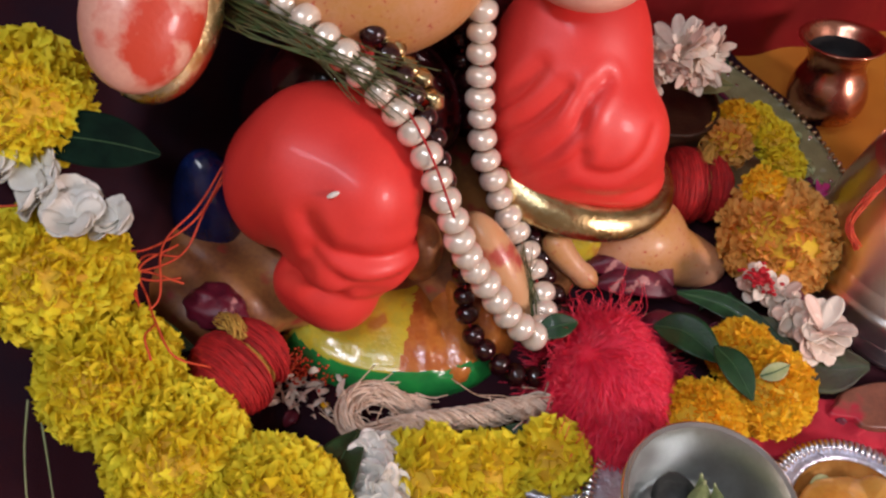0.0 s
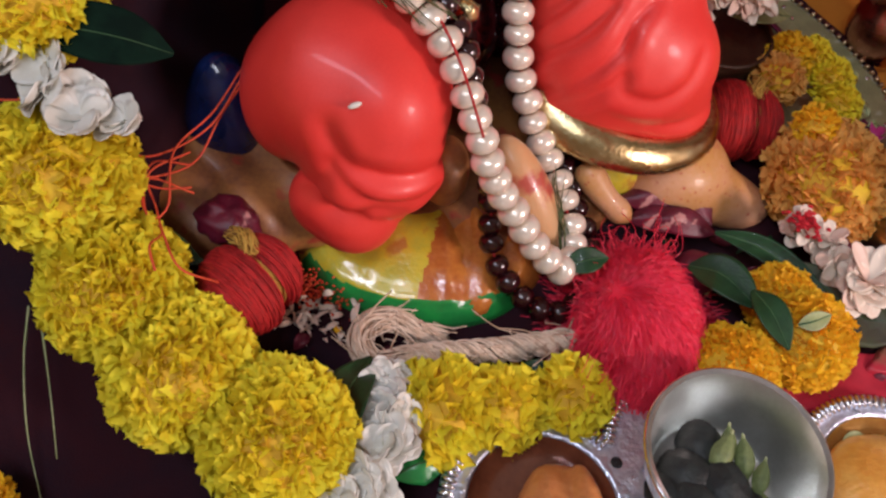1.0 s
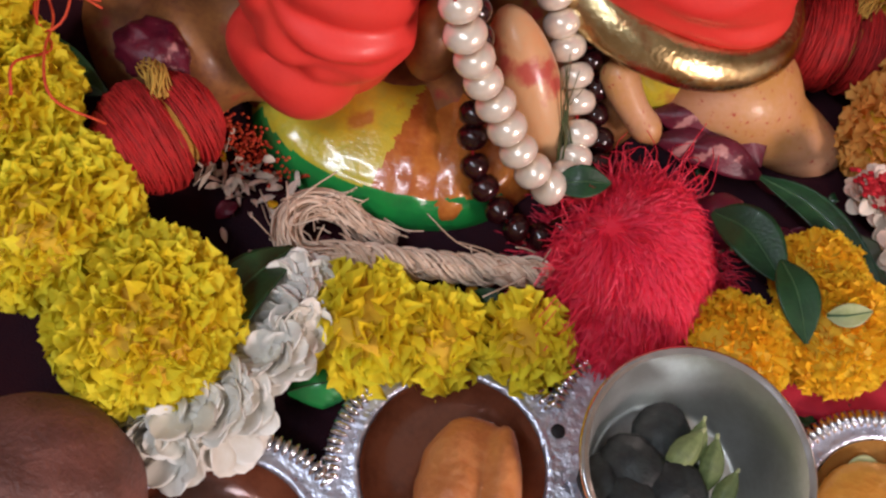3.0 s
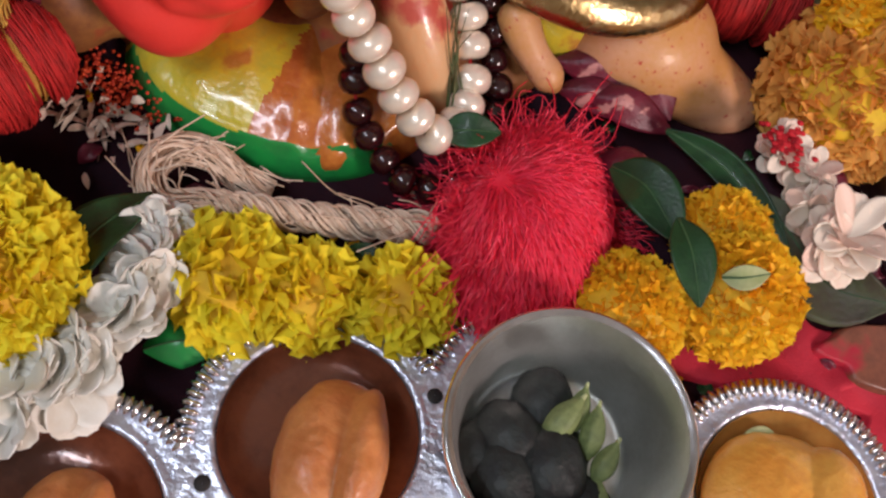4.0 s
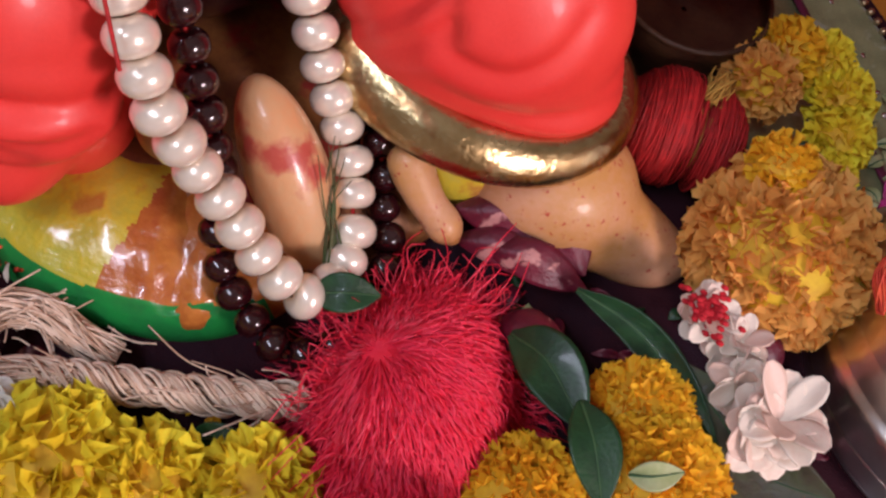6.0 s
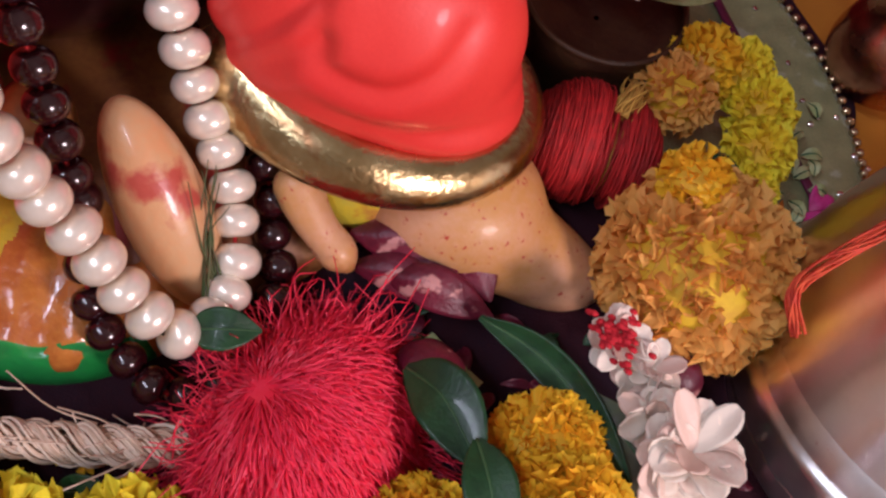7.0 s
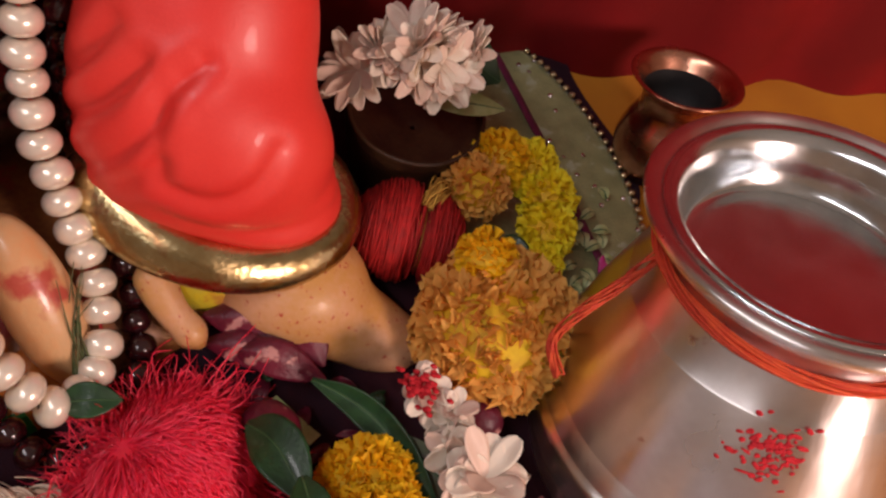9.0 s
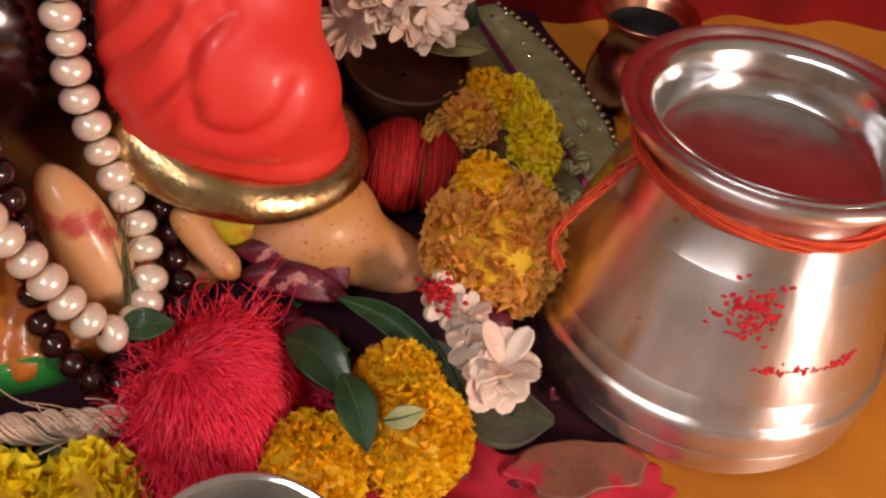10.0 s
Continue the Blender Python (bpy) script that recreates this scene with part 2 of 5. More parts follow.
def lathe(profile, n=64, at=(0, 0, 0)):
    a = np.linspace(0, 2 * np.pi, n, endpoint=False)
    P = np.array([[(r * np.cos(t) + at[0], r * np.sin(t) + at[1], z + at[2]) for t in a] for r, z in profile])
    return sheet(P, True)


def rounded(profile, n):
    """A finer, smooth run through the points of a profile."""
    return spline(np.array([(r, 0, z) for r, z in profile]), n)[:, [0, 2]]


def spline(pts, n):
    """n points on a smooth curve through pts, evenly spaced."""
    p = np.asarray(pts, float)
    p = np.vstack([2 * p[0] - p[1], p, 2 * p[-1] - p[-2]])
    out = []
    for i in range(1, len(p) - 2):
        for t in np.linspace(0, 1, 24, endpoint=False):
            a, b, c, d = p[i - 1:i + 3]
            out.append(0.5 * (2 * b + (c - a) * t + (2 * a - 5 * b + 4 * c - d) * t * t + (3 * b - a - 3 * c + d) * t ** 3))
    out.append(p[-2])
    out = np.array(out)
    s = np.concatenate([[0], np.cumsum(np.linalg.norm(np.diff(out, axis=0), axis=1))])
    return np.stack([np.interp(np.linspace(0, s[-1], n), s, out[:, k]) for k in range(3)], 1)


def tube(pts, radius, sides=6, flat=1.0):
    """A tube along pts; radius a number or one for each point; closed ends."""
    p = np.asarray(pts, float)
    t = np.gradient(p, axis=0)
    t /= np.linalg.norm(t, axis=1)[:, None] + 1e-12
    rad = np.broadcast_to(np.asarray(radius, float), (len(p),))
    ref = np.array([0.31, 0.2, 0.93]) if abs(t[0][2]) < 0.8 else np.array([0.9, 0.3, 0.1])
    rows = []
    for k in range(len(p)):
        u = np.cross(t[k], ref)
        u /= np.linalg.norm(u) + 1e-12
        w = np.cross(t[k], u)
        a = np.linspace(0, 2 * np.pi, sides, endpoint=False)
        rows.append(p[k] + rad[k] * (np.cos(a)[:, None] * u + flat * np.sin(a)[:, None] * w))
    v, f = sheet(np.array(rows), True)
    n = len(p)
    f = f + [tuple(range(sides))[::-1], tuple((n - 1) * sides + k for k in range(sides))]
    return v, f


def directions(nu, nv):
    u = np.linspace(0, 2 * np.pi, nu, endpoint=False)
    w = np.linspace(-np.pi / 2 + 0.01, np.pi / 2 - 0.01, nv)
    return np.stack([np.cos(w)[:, None] * np.cos(u), np.cos(w)[:, None] * np.sin(u), np.sin(w)[:, None] * np.ones_like(u)], 2)


def axes(long, side=(0, 0, 1)):
    """Three axes, as rows, with the first along long."""
    a = np.asarray(long, float) / np.linalg.norm(long)
    b = np.cross(side, a)
    b /= np.linalg.norm(b)
    return np.array([a, b, np.cross(a, b)])


def lump(at, ells, nu=64, nv=44, soft=0.003, relief=None):
    """A closed smooth body: what lies in any of the ellipsoids (centre, radii, axes), seen from at."""
    D = directions(nu, nv)
    at = np.asarray(at, float)
    R = []
    for c, rad, A in ells:
        A = np.asarray(A) / np.asarray(rad, float)[:, None]
        d, o = D @ A.T, A @ (at - np.asarray(c, float))
        qa, qb, qc = (d * d).sum(2), (d * o).sum(2), (o * o).sum() - 1
        disc = qb * qb - qa * qc
        R.append(np.where(disc > 0, (-qb + np.sqrt(np.maximum(disc, 0))) / qa, 0.0))
    R = np.array(R)
    top = R.max(0)
    r = top + soft * np.log(np.exp((R - top) / soft).sum(0))
    P = at + D * r[..., None]
    if relief is not None:
        P = P + D * relief(P)[..., None]
    v, f = sheet(P, True)
    c = P.shape[1]
    return v, f + [tuple(range(c))[::-1], tuple((nv - 1) * c + k for k in range(c))]


def ball(at, radii, A=np.eye(3), nu=16, nv=12, wobble=0.0):
    D = directions(nu, nv)
    k = 1 + wobble * np.array([[noise.noise(Vector(d) * 2.3 + Vector(at) * 90) for d in row] for row in D]) if wobble else 1.0
    P = np.asarray(at) + (D * np.asarray(radii) * (k[..., None] if wobble else 1)) @ np.asarray(A)
    v, f = sheet(P, True)
    return v, f + [tuple(range(nu))[::-1], tuple((nv - 1) * nu + i for i in range(nu))]


def blade(path, width, normal, thick=0.0006, cup=0.15, n=14, m=6, tip=0.9, wave=0.0, blunt=0.8):
    """A leaf along path: pointed, cupped along its midrib, with thickness."""
    p = spline(path, n)
    t = np.gradient(p, axis=0)
    t /= np.linalg.norm(t, axis=1)[:, None]
    nn = np.asarray(normal, float)
    s = np.linspace(0, 1, n)
    w = width / 2 * np.sin(np.pi * np.clip(s, 0.02, 0.985) ** tip) ** blunt
    rows, under = [], []
    for k in range(n):
        side = np.cross(t[k], nn)
        side /= np.linalg.norm(side)
        up = np.cross(side, t[k])
        q = np.linspace(-1, 1, m * 2 + 1)
        line = p[k] + w[k] * q[:, None] * side + (w[k] * cup * np.abs(q) ** 1.3 + wave * w[k] * np.sin(7 * s[k] + 2 * q))[:, None] * up
        rows.append(line), under.append(line - thick * up)
    loop = [np.concatenate([a, b[::-1]]) for a, b in zip(rows, under)]
    return sheet(np.array(loop), True)


def ruffled(at, radius, n, facing=(0, 0, 1), flat=0.8, width=0.36, ruffle=0.10, low=-0.35, seed=1, inner=0.70):
    """Frilled petals that stand out of a round heart all over; low: how far down the sides they reach."""
    g = np.random.default_rng(seed)
    A = axes(facing, (0.3, 0.9, 0.1))
    A = np.array([A[1], A[2], A[0]])
    V, Fc = [], []
    base = 0
    rows, cols = 4, 8
    for i in range(n):
        h = 1 - (i + 0.5) / n * (1 - low)
        a = i * 2.39996 + g.normal(0, 0.18)
        rr = math.sqrt(max(0, 1 - h * h))
        d = np.array([rr * math.cos(a), rr * math.sin(a), h]) + g.normal(0, 0.07, 3)
        d /= np.linalg.norm(d)
        spin = g.uniform(0, 2 * math.pi)
        e = np.cross(d, [0.2, 0.35, 0.9])
        e /= np.linalg.norm(e)
        f = np.cross(d, e)
        side = e * math.cos(spin) + f * math.sin(spin)
        out = np.cross(d, side)
        size = radius * g.uniform(0.90, 1.06)
        wd = radius * width * g.uniform(0.75, 1.2)
        ph, lean = g.uniform(0, 6.28), g.normal(0, 0.20)
        for r in range(rows):
            u = r / (rows - 1)
            for c in range(cols):
                q = c / (cols - 1) * 2 - 1
                p = d * (size * (inner + (1 - inner) * u) - wd * 0.28 * u * q * q + wd * 0.10 * u * u * math.cos(9 * q + ph)) + side * (wd * 0.5 * q * (0.35 + 0.65 * u)) \
                    + out * (radius * ruffle * (u * math.sin(4.6 * q + ph) + 0.35 * u * u * math.sin(10 * q + 2 * ph)) + lean * radius * 0.3 * u * u)
                V.append(p)
        Fc += [(base + r * cols + c, base + r * cols + c + 1, base + (r + 1) * cols + c + 1, base + (r + 1) * cols + c) for r in range(rows - 1) for c in range(cols - 1)]
        base += rows * cols
    V = np.array(V) * np.array([1, 1, flat])
    return V @ A + np.asarray(at), Fc


def strands(points, n, spread, radius, sides=4, steps=14, twist=0.0, seed=1, wander=0.25):
    """n threads that run side by side along a curve, twisted round it."""
    g = np.random.default_rng(seed)
    p = spline(points, steps)
    t = np.gradient(p, axis=0)
    t /= np.linalg.norm(t, axis=1)[:, None]
    s = np.linspace(0, 1, steps)
    out = []
    for i in range(n):
        a0, r0 = g.uniform(0, 6.28), spread * math.sqrt(g.uniform(0.05, 1))
        ph = g.uniform(0, 6.28)
        line = []
        for k in range(steps):
            u = np.cross(t[k], [0.13, 0.21, 0.96])
            u /= np.linalg.norm(u)
            w = np.cross(t[k], u)
            a = a0 + twist * s[k] + wander * math.sin(5 * s[k] + ph)
            line.append(p[k] + r0 * (math.cos(a) * u + math.sin(a) * w))
        out.append(tube(line, radius, sides))
    return join(*out)

# ---- setting ----


def slab(name, x0, x1, y0, y1, z0, z1, m, label, category):
    v = np.array([(x, y, z) for z in (z0, z1) for y in (y0, y1) for x in (x0, x1)])
    f = [(0, 2, 3, 1), (4, 5, 7, 6), (0, 1, 5, 4), (2, 6, 7, 3), (0, 4, 6, 2), (1, 3, 7, 5)]
    return tagged(made(name, (v, f), m, smooth=False), label, category, kind="structure")


slab("floor", -2.2, 2.4, -2.2, 2.2, -0.50, -0.45, PLASTER, "plain beige floor round the altar", "floor")
slab("ceiling", -2.2, 2.4, -2.2, 2.2, 2.10, 2.20, CEILING, "unseen ceiling tinted pale blue for cool reflections", "ceiling")
slab("wall_north", -2.2, 2.4, 2.2, 2.3, -0.45, 2.10, PLASTER, "plain beige painted wall", "wall")
slab("wall_south", -2.2, 2.4, -2.3, -2.2, -0.45, 2.10, PLASTER, "plain beige painted wall", "wall")
slab("wall_west", -2.3, -2.2, -2.2, 2.2, -0.45, 2.10, PLASTER, "plain beige painted wall", "wall")
slab("wall_east", 2.4, 2.5, -2.2, 2.2, -0.45, 2.10, PLASTER, "plain beige painted wall", "wall")
slab("altar_table", -0.8, 1.1, -0.15, 1.05, -0.45, -0.004, BOARD, "low wooden altar table under the cloth", "table")


def draped(name, x0, x1, y0, y1, nx, ny, height, m, label, keep=None, kind="structure"):
    X, Y = np.meshgrid(np.linspace(x0, x1, nx), np.linspace(y0, y1, ny))
    if keep is not None:
        X = x0 + (X - x0) / (x1 - x0) * (keep(Y) - x0)
    Z = height(X, Y)
    P = np.stack([X, Y, Z], 2)
    v, f = sheet(P)
    return tagged(made(name, (v, f), m), label, "cloth", kind=kind)


def fold(X, Y, s, a):
    return a * (np.sin(X * 41 * s + 3 * np.sin(Y * 17 * s)) + np.sin(Y * 53 * s + X * 29 * s + 1.3)) * 0.5


def step(a, b, x):
    t = np.clip((x - a) / (b - a), 0, 1)
    return t * t * (3 - 2 * t)


# mustard cloth over the table
draped("ground", -0.8, 1.1, -0.15, 1.05, 160, 110, lambda X, Y: 0.0006 + fold(X, Y, 0.6, 0.0006), CLOTH_Y, "mustard yellow cloth spread over the altar table")


# dark maroon cloth; the added heap props flowers and fills the idol's shadow
def heap(X, Y):
    side = step(0.10, -0.08, X)
    rise = 0.105 * step(0.185, 0.36, Y) * step(0.015, -0.06, X) + 0.008 * side
    return 0.004 + rise + fold(X, Y, 1.5, 0.0016) * (0.3 + side)


draped("dark_cloth", -0.5, 0.37, 0.02, 0.62, 174, 120, heap, CLOTH_D, "dark maroon cloth, its heap added in the idol's shadow",
       keep=lambda y: 0.330 + 0.012 * np.sin(60 * y) - 0.60 * np.maximum(y - 0.44, 0))


def patch(name, at, radii, turn, seed, rough, lift, m, label, category):
    """A flat piece with a smooth uneven outline and slight folds."""
    A = np.linspace(0, 2 * np.pi, 96, endpoint=False)
    rows = []
    for f in np.linspace(0.01, 1, 24):
        row = []
        for a in A:
            k = 1 + rough * noise.noise(Vector((1.7 * math.cos(a), 1.7 * math.sin(a), seed * 3.1)))
            x, y = f * k * radii[0] * math.cos(a), f * k * radii[1] * math.sin(a)
            X, Y = at[0] + x * math.cos(turn) - y * math.sin(turn), at[1] + x * math.sin(turn) + y * math.cos(turn)
            row.append((X, Y, at[2] + lift * noise.noise(Vector((X * 70, Y * 70, seed))) - 0.003 * step(0.94, 1.0, f)))
        rows.append(row)
    return tagged(made(name, sheet(np.array(rows), True), m), label, category, kind="structure")


patch("crimson_cloth", (0.262, 0.338, 0.0085), (0.042, 0.016), 0.35, 1, 0.5, 0.003, CLOTH_P, "crumpled crimson cloth beside the silver tray", "cloth")
patch("crimson_cloth", (0.318, 0.352, 0.0080), (0.034, 0.015), 0.55, 2, 0.6, 0.003, CLOTH_P, "crumpled crimson cloth beside the silver tray", "cloth")
patch("peach_board", (0.304, 0.360, 0.0110), (0.026, 0.012), 0.50, 3, 0.35, 0.0015, BOARD, "brown painted board stained with red powder", "board")

# red backdrop curtain
u = np.linspace(-1.0, 1.1, 260)
hgt = np.linspace(0.001, 0.34, 24)
along, across = np.array([0.86, 0.51, 0]), np.array([-0.51, 0.86, 0])
P = np.array([[np.array([0.311, 0.645, 0]) + along * a + across * (0.006 + (0.003 + 0.016 * min(h, 0.6)) * math.sin(34 * a + 1.1 * math.sin(9 * a)) * (1 - 0.3 * h) + 0.004 * math.sin(90 * a)) + np.array([0, 0, h]) for a in u] for h in hgt])
tagged(made("backdrop", sheet(P), CLOTH_R), "red cloth backdrop hanging in soft folds", "curtain", kind="structure")

# ---- the idol ----
V3 = np.array


def creased(P, curves):
    """Furrows with raised lips along curves of (points, depth, width)."""
    out = np.zeros(P.shape[:2])
    for pts, deep, wide in curves:
        c = spline(pts, 60)
        d = np.sqrt(((P[:, :, None, :] - c) ** 2).sum(3))
        k = d.argmin(2)
        d = d.min(2)
        fade = np.sin(np.pi * np.clip((k + 6) / 72, 0, 1)) ** 0.5
        out += deep * fade * (-np.exp(-(d / wide) ** 2) + 0.45 * np.exp(-((d - 2.3 * wide) / (1.3 * wide)) ** 2))
    return out


def knee_folds(P):
    """Rolls of cloth under the kneecap."""
    r = creased(P, [([(0.0440, 0.308, 0.100), (0.0467, 0.308, 0.0961), (0.0538, 0.3062, 0.0876), (0.0653, 0.3062, 0.0847), (0.0763, 0.3128, 0.082), (0.0822, 0.3256, 0.0781), (0.0835, 0.334, 0.076)], 0.0026, 0.0034),
                    ([(0.0470, 0.3036, 0.0850), (0.0607, 0.3018, 0.0757), (0.0733, 0.3072, 0.0724), (0.0823, 0.3198, 0.0717)], 0.0020, 0.0030),
                    ([(0.0381, 0.3025, 0.0648), (0.0542, 0.3025, 0.0633), (0.0645, 0.3025, 0.0680), (0.073, 0.308, 0.066)], 0.0018, 0.0032),
                    ([(0.0456, 0.3075, 0.0944), (0.0460, 0.3036, 0.0801), (0.0390, 0.3026, 0.0654), (0.0400, 0.303, 0.055)], 0.0012, 0.0034)])
    return r + 0.0004 * np.sin(P[..., 0] * 160 + P[..., 2] * 90) + 0.0003 * np.sin(P[..., 1] * 210 - P[..., 2] * 130)


def leg_folds(P):
    """Sweeping folds over the shin, the round of the calf, fine pleats above the hem."""
    a = (P - np.array([0.14, 0.41, 0.08])) @ AX.T
    x, z = a[..., 0], a[..., 2]
    r = creased(P, [([(0.1361, 0.4045, 0.1078), (0.1343, 0.3974, 0.1014), (0.1367, 0.3912, 0.0932), (0.1398, 0.3875, 0.0824), (0.1478, 0.3887, 0.0788), (0.1563, 0.3926, 0.0792), (0.1640, 0.3997, 0.0847), (0.1661, 0.4085, 0.0935)], 0.0013, 0.0032),
                    ([(0.0970, 0.4000, 0.0900), (0.1059, 0.4016, 0.1034), (0.1116, 0.4063, 0.1142)], 0.0020, 0.0030),
                    ([(0.0980, 0.3960, 0.0740), (0.1040, 0.3948, 0.0819), (0.1141, 0.3947, 0.0939), (0.1214, 0.3989, 0.1037), (0.1247, 0.4021, 0.1088)], 0.0024, 0.0028),
                    ([(0.1080, 0.3910, 0.0640), (0.1164, 0.3886, 0.0736), (0.1275, 0.3889, 0.0877), (0.1327, 0.3947, 0.0984), (0.1338, 0.4020, 0.1052), (0.1394, 0.4094, 0.1122)], 0.0024, 0.0028),
                    ([(0.1180, 0.3870, 0.0660), (0.1301, 0.3862, 0.0790), (0.1371, 0.3887, 0.0877)], 0.0018, 0.0028),
                    ([(0.1407, 0.3864, 0.0674), (0.1546, 0.3914, 0.0640), (0.1682, 0.4024, 0.0617), (0.1768, 0.4181, 0.0611)], 0.0007, 0.0030)])
    d = np.linalg.norm(P - np.array([0.153, 0.400, 0.103]), axis=2)
    return r + 0.0006 * np.exp(-(d / 0.018) ** 2) + 0.0007 * np.sin((z + 0.22 * x) * 620) * step(-0.010, -0.026, z) * step(-0.005, 0.028, x) + 0.0003 * np.sin(x * 150 + z * 70)


def hem(n=96):
    """Broad gold band that flares out round the lower end of the shin."""
    rows = []
    for a in np.linspace(0, 2 * np.pi, n, endpoint=False):
        c, s = math.cos(a), math.sin(a)
        o = np.array(RIGHT) * c + np.array(BACK) * s
        lower = np.array([0.1402, 0.4157, 0.0478]) + np.array(RIGHT) * 0.0500 * c + np.array(BACK) * 0.0388 * s + np.array([0, 0, -0.0076 * c + 0.0024 * s])
        upper = np.array([0.1425, 0.4168, 0.0590]) + np.array(RIGHT) * 0.0385 * c + np.array(BACK) * 0.0270 * s + np.array([0, 0, -0.0090 * c + 0.0024 * s])
        out = np.array([0, 0, 0.7]) + 0.6 * o
        wave = 0.0007 * math.sin(3 * a + 0.8)
        ring = []
        for b in np.linspace(0, 2 * np.pi, 18, endpoint=False):
            q = np.sign(math.cos(b)) * abs(math.cos(b)) ** 0.7
            w = np.sign(math.sin(b)) * abs(math.sin(b)) ** 0.7
            ring.append((lower + upper) / 2 + (lower - upper) / 2 * q + out * (0.0022 * w + 0.0022 * (1 - q * q) + wave))
        rows.append(ring)
    P = np.array(rows + rows[:1])
    return sheet(P, True)


tall = np.array([-0.022, 0.040, 0.075]) / np.linalg.norm([-0.022, 0.040, 0.075])
SHIN = np.array([np.array(RIGHT), np.cross(tall, np.array(RIGHT)), tall])   # axes of the shin, which leans back
PARTS = [
    # bent knee: dome, kneecap and the rolls of cloth under it
    lump((0.050, 0.334, 0.080), [((0.0405, 0.3425, 0.087), (0.0380, 0.0360, 0.0370), AX), ((0.0205, 0.336, 0.080), (0.0195, 0.024, 0.027), AX), ((0.0560, 0.3305, 0.0945), (0.0250, 0.0240, 0.0245), AX),
                                 ((0.0580, 0.3225, 0.072), (0.0255, 0.0210, 0.0240), AX), ((0.0530, 0.3160, 0.050), (0.0190, 0.0190, 0.0180), AX), ((0.0420, 0.3115, 0.055), (0.0130, 0.0120, 0.0160), AX), ((0.052, 0.337, 0.055), (0.024, 0.023, 0.040), AX)],
         220, 160, 0.0022, knee_folds) + (0,),
    # thigh behind the knee, near black to stand for the shade there
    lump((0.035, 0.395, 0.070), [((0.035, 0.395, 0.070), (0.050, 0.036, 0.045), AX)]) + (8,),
    # shin under its drape: body, calf and sweeping folds
    lump((0.137, 0.419, 0.080), [((0.1390, 0.4157, 0.0709), (0.0389, 0.0290, 0.0383), AX), ((0.1251, 0.4267, 0.0919), (0.0375, 0.0292, 0.0586), SHIN), ((0.1502, 0.4188, 0.0504), (0.0318, 0.0245, 0.0262), AX)], 240, 170, 0.0030, leg_folds) + (0,),   # the drape
    hem() + (1,),
    # foot below the hem, its small toes, and the other foot's sole
    lump((0.186, 0.411, 0.018), [((0.1930, 0.4115, 0.0150), (0.0340, 0.0160, 0.0135), axes((0.94, 0.24, -0.24))), ((0.1740, 0.4110, 0.0250), (0.0270, 0.0240, 0.0190), AX), ((0.2080, 0.4150, 0.0090), (0.0170, 0.0115, 0.0085), axes((0.95, 0.25, -0.12)))], 110, 70, soft=0.0040) + (2,),
    tube(spline([(0.136, 0.384, 0.040), (0.1405, 0.380, 0.036), (0.148, 0.3765, 0.031), (0.156, 0.375, 0.026), (0.1615, 0.3735, 0.0235), (0.1625, 0.3732, 0.0228)], 18), np.array([0.3, 0.8, 1.0, 1.05, 1.02, 1, 0.97, 0.92, 0.9, 0.86, 0.84, 0.83, 0.85, 0.88, 0.86, 0.78, 0.55, 0.2]) * 0.0066, 14) + (2,),
    lump((0.150, 0.392, 0.026), [((0.150, 0.392, 0.026), (0.013, 0.008, 0.013), AX)]) + (4,),
    lump((0.1165, 0.353, 0.041), [((0.1165, 0.3535, 0.040), (0.031, 0.0115, 0.0125), axes((0.032, -0.014, -0.043)))]) + (3,),
    # lacquered lap cloth and the gold hem over it
    lump((0.088, 0.340, 0.020), [((0.096, 0.347, 0.012), (0.016, 0.034, 0.013), AX), ((0.104, 0.333, 0.010), (0.012, 0.024, 0.011), AX)]) + (6,),
    lump((0.0810, 0.349, 0.047), [((0.0810, 0.349, 0.047), (0.010, 0.014, 0.016), AX)]) + (7,),
    # belly, raised palm, resting palm, wrist band
    lump((0.030, 0.405, 0.150), [((0.030, 0.408, 0.150), (0.056, 0.046, 0.046), AX)]) + (2,),
    lump((-0.021, 0.329, 0.159), [((-0.0215, 0.330, 0.158), (0.029, 0.0205, 0.0120), axes((-0.02, -0.70, -0.60), (0.5, -0.6, 0.7)))], 64, 44) + (5,),
    lump((-0.019, 0.336, 0.151), [((-0.019, 0.336, 0.151), (0.031, 0.0208, 0.010), axes((-0.02, -0.70, -0.60), (0.5, -0.6, 0.7)))]) + (1,),
    lump((0.120, 0.430, 0.148), [((0.120, 0.428, 0.150), (0.026, 0.022, 0.014), AX)]) + (5,),
    # gilt ornaments with a red stone below the belly
    *[ball((0.050 + 0.006 * k, 0.372 + 0.004 * math.sin(3 * k), 0.138 - 0.006 * k), (0.0050, 0.0045, 0.0040), nu=16, nv=12, wobble=0.3) + (1,) for k in range(5)],
    ball((0.0520, 0.3640, 0.1330), (0.0042, 0.0030, 0.0036), nu=14, nv=10) + (0,),
    # back of the body, coloured near black in place of its shade
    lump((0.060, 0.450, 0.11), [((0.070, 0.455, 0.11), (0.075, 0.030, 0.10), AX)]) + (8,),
    lump((0.004, 0.324, 0.024), [((0.000, 0.322, 0.026), (0.054, 0.034, 0.024), AX)], 60, 36, relief=lambda P: 0.004 * np.sin(P[..., 0] * 130 + P[..., 1] * 60) * np.sin(P[..., 1] * 150)) + (7,),
    # pedestal: ochre block, yellow cushion with a green rim
    lump((0.060, 0.395, 0.012), [((0.060, 0.398, 0.010), (0.100, 0.086, 0.022), AX)], 90, 40) + (7,),
]


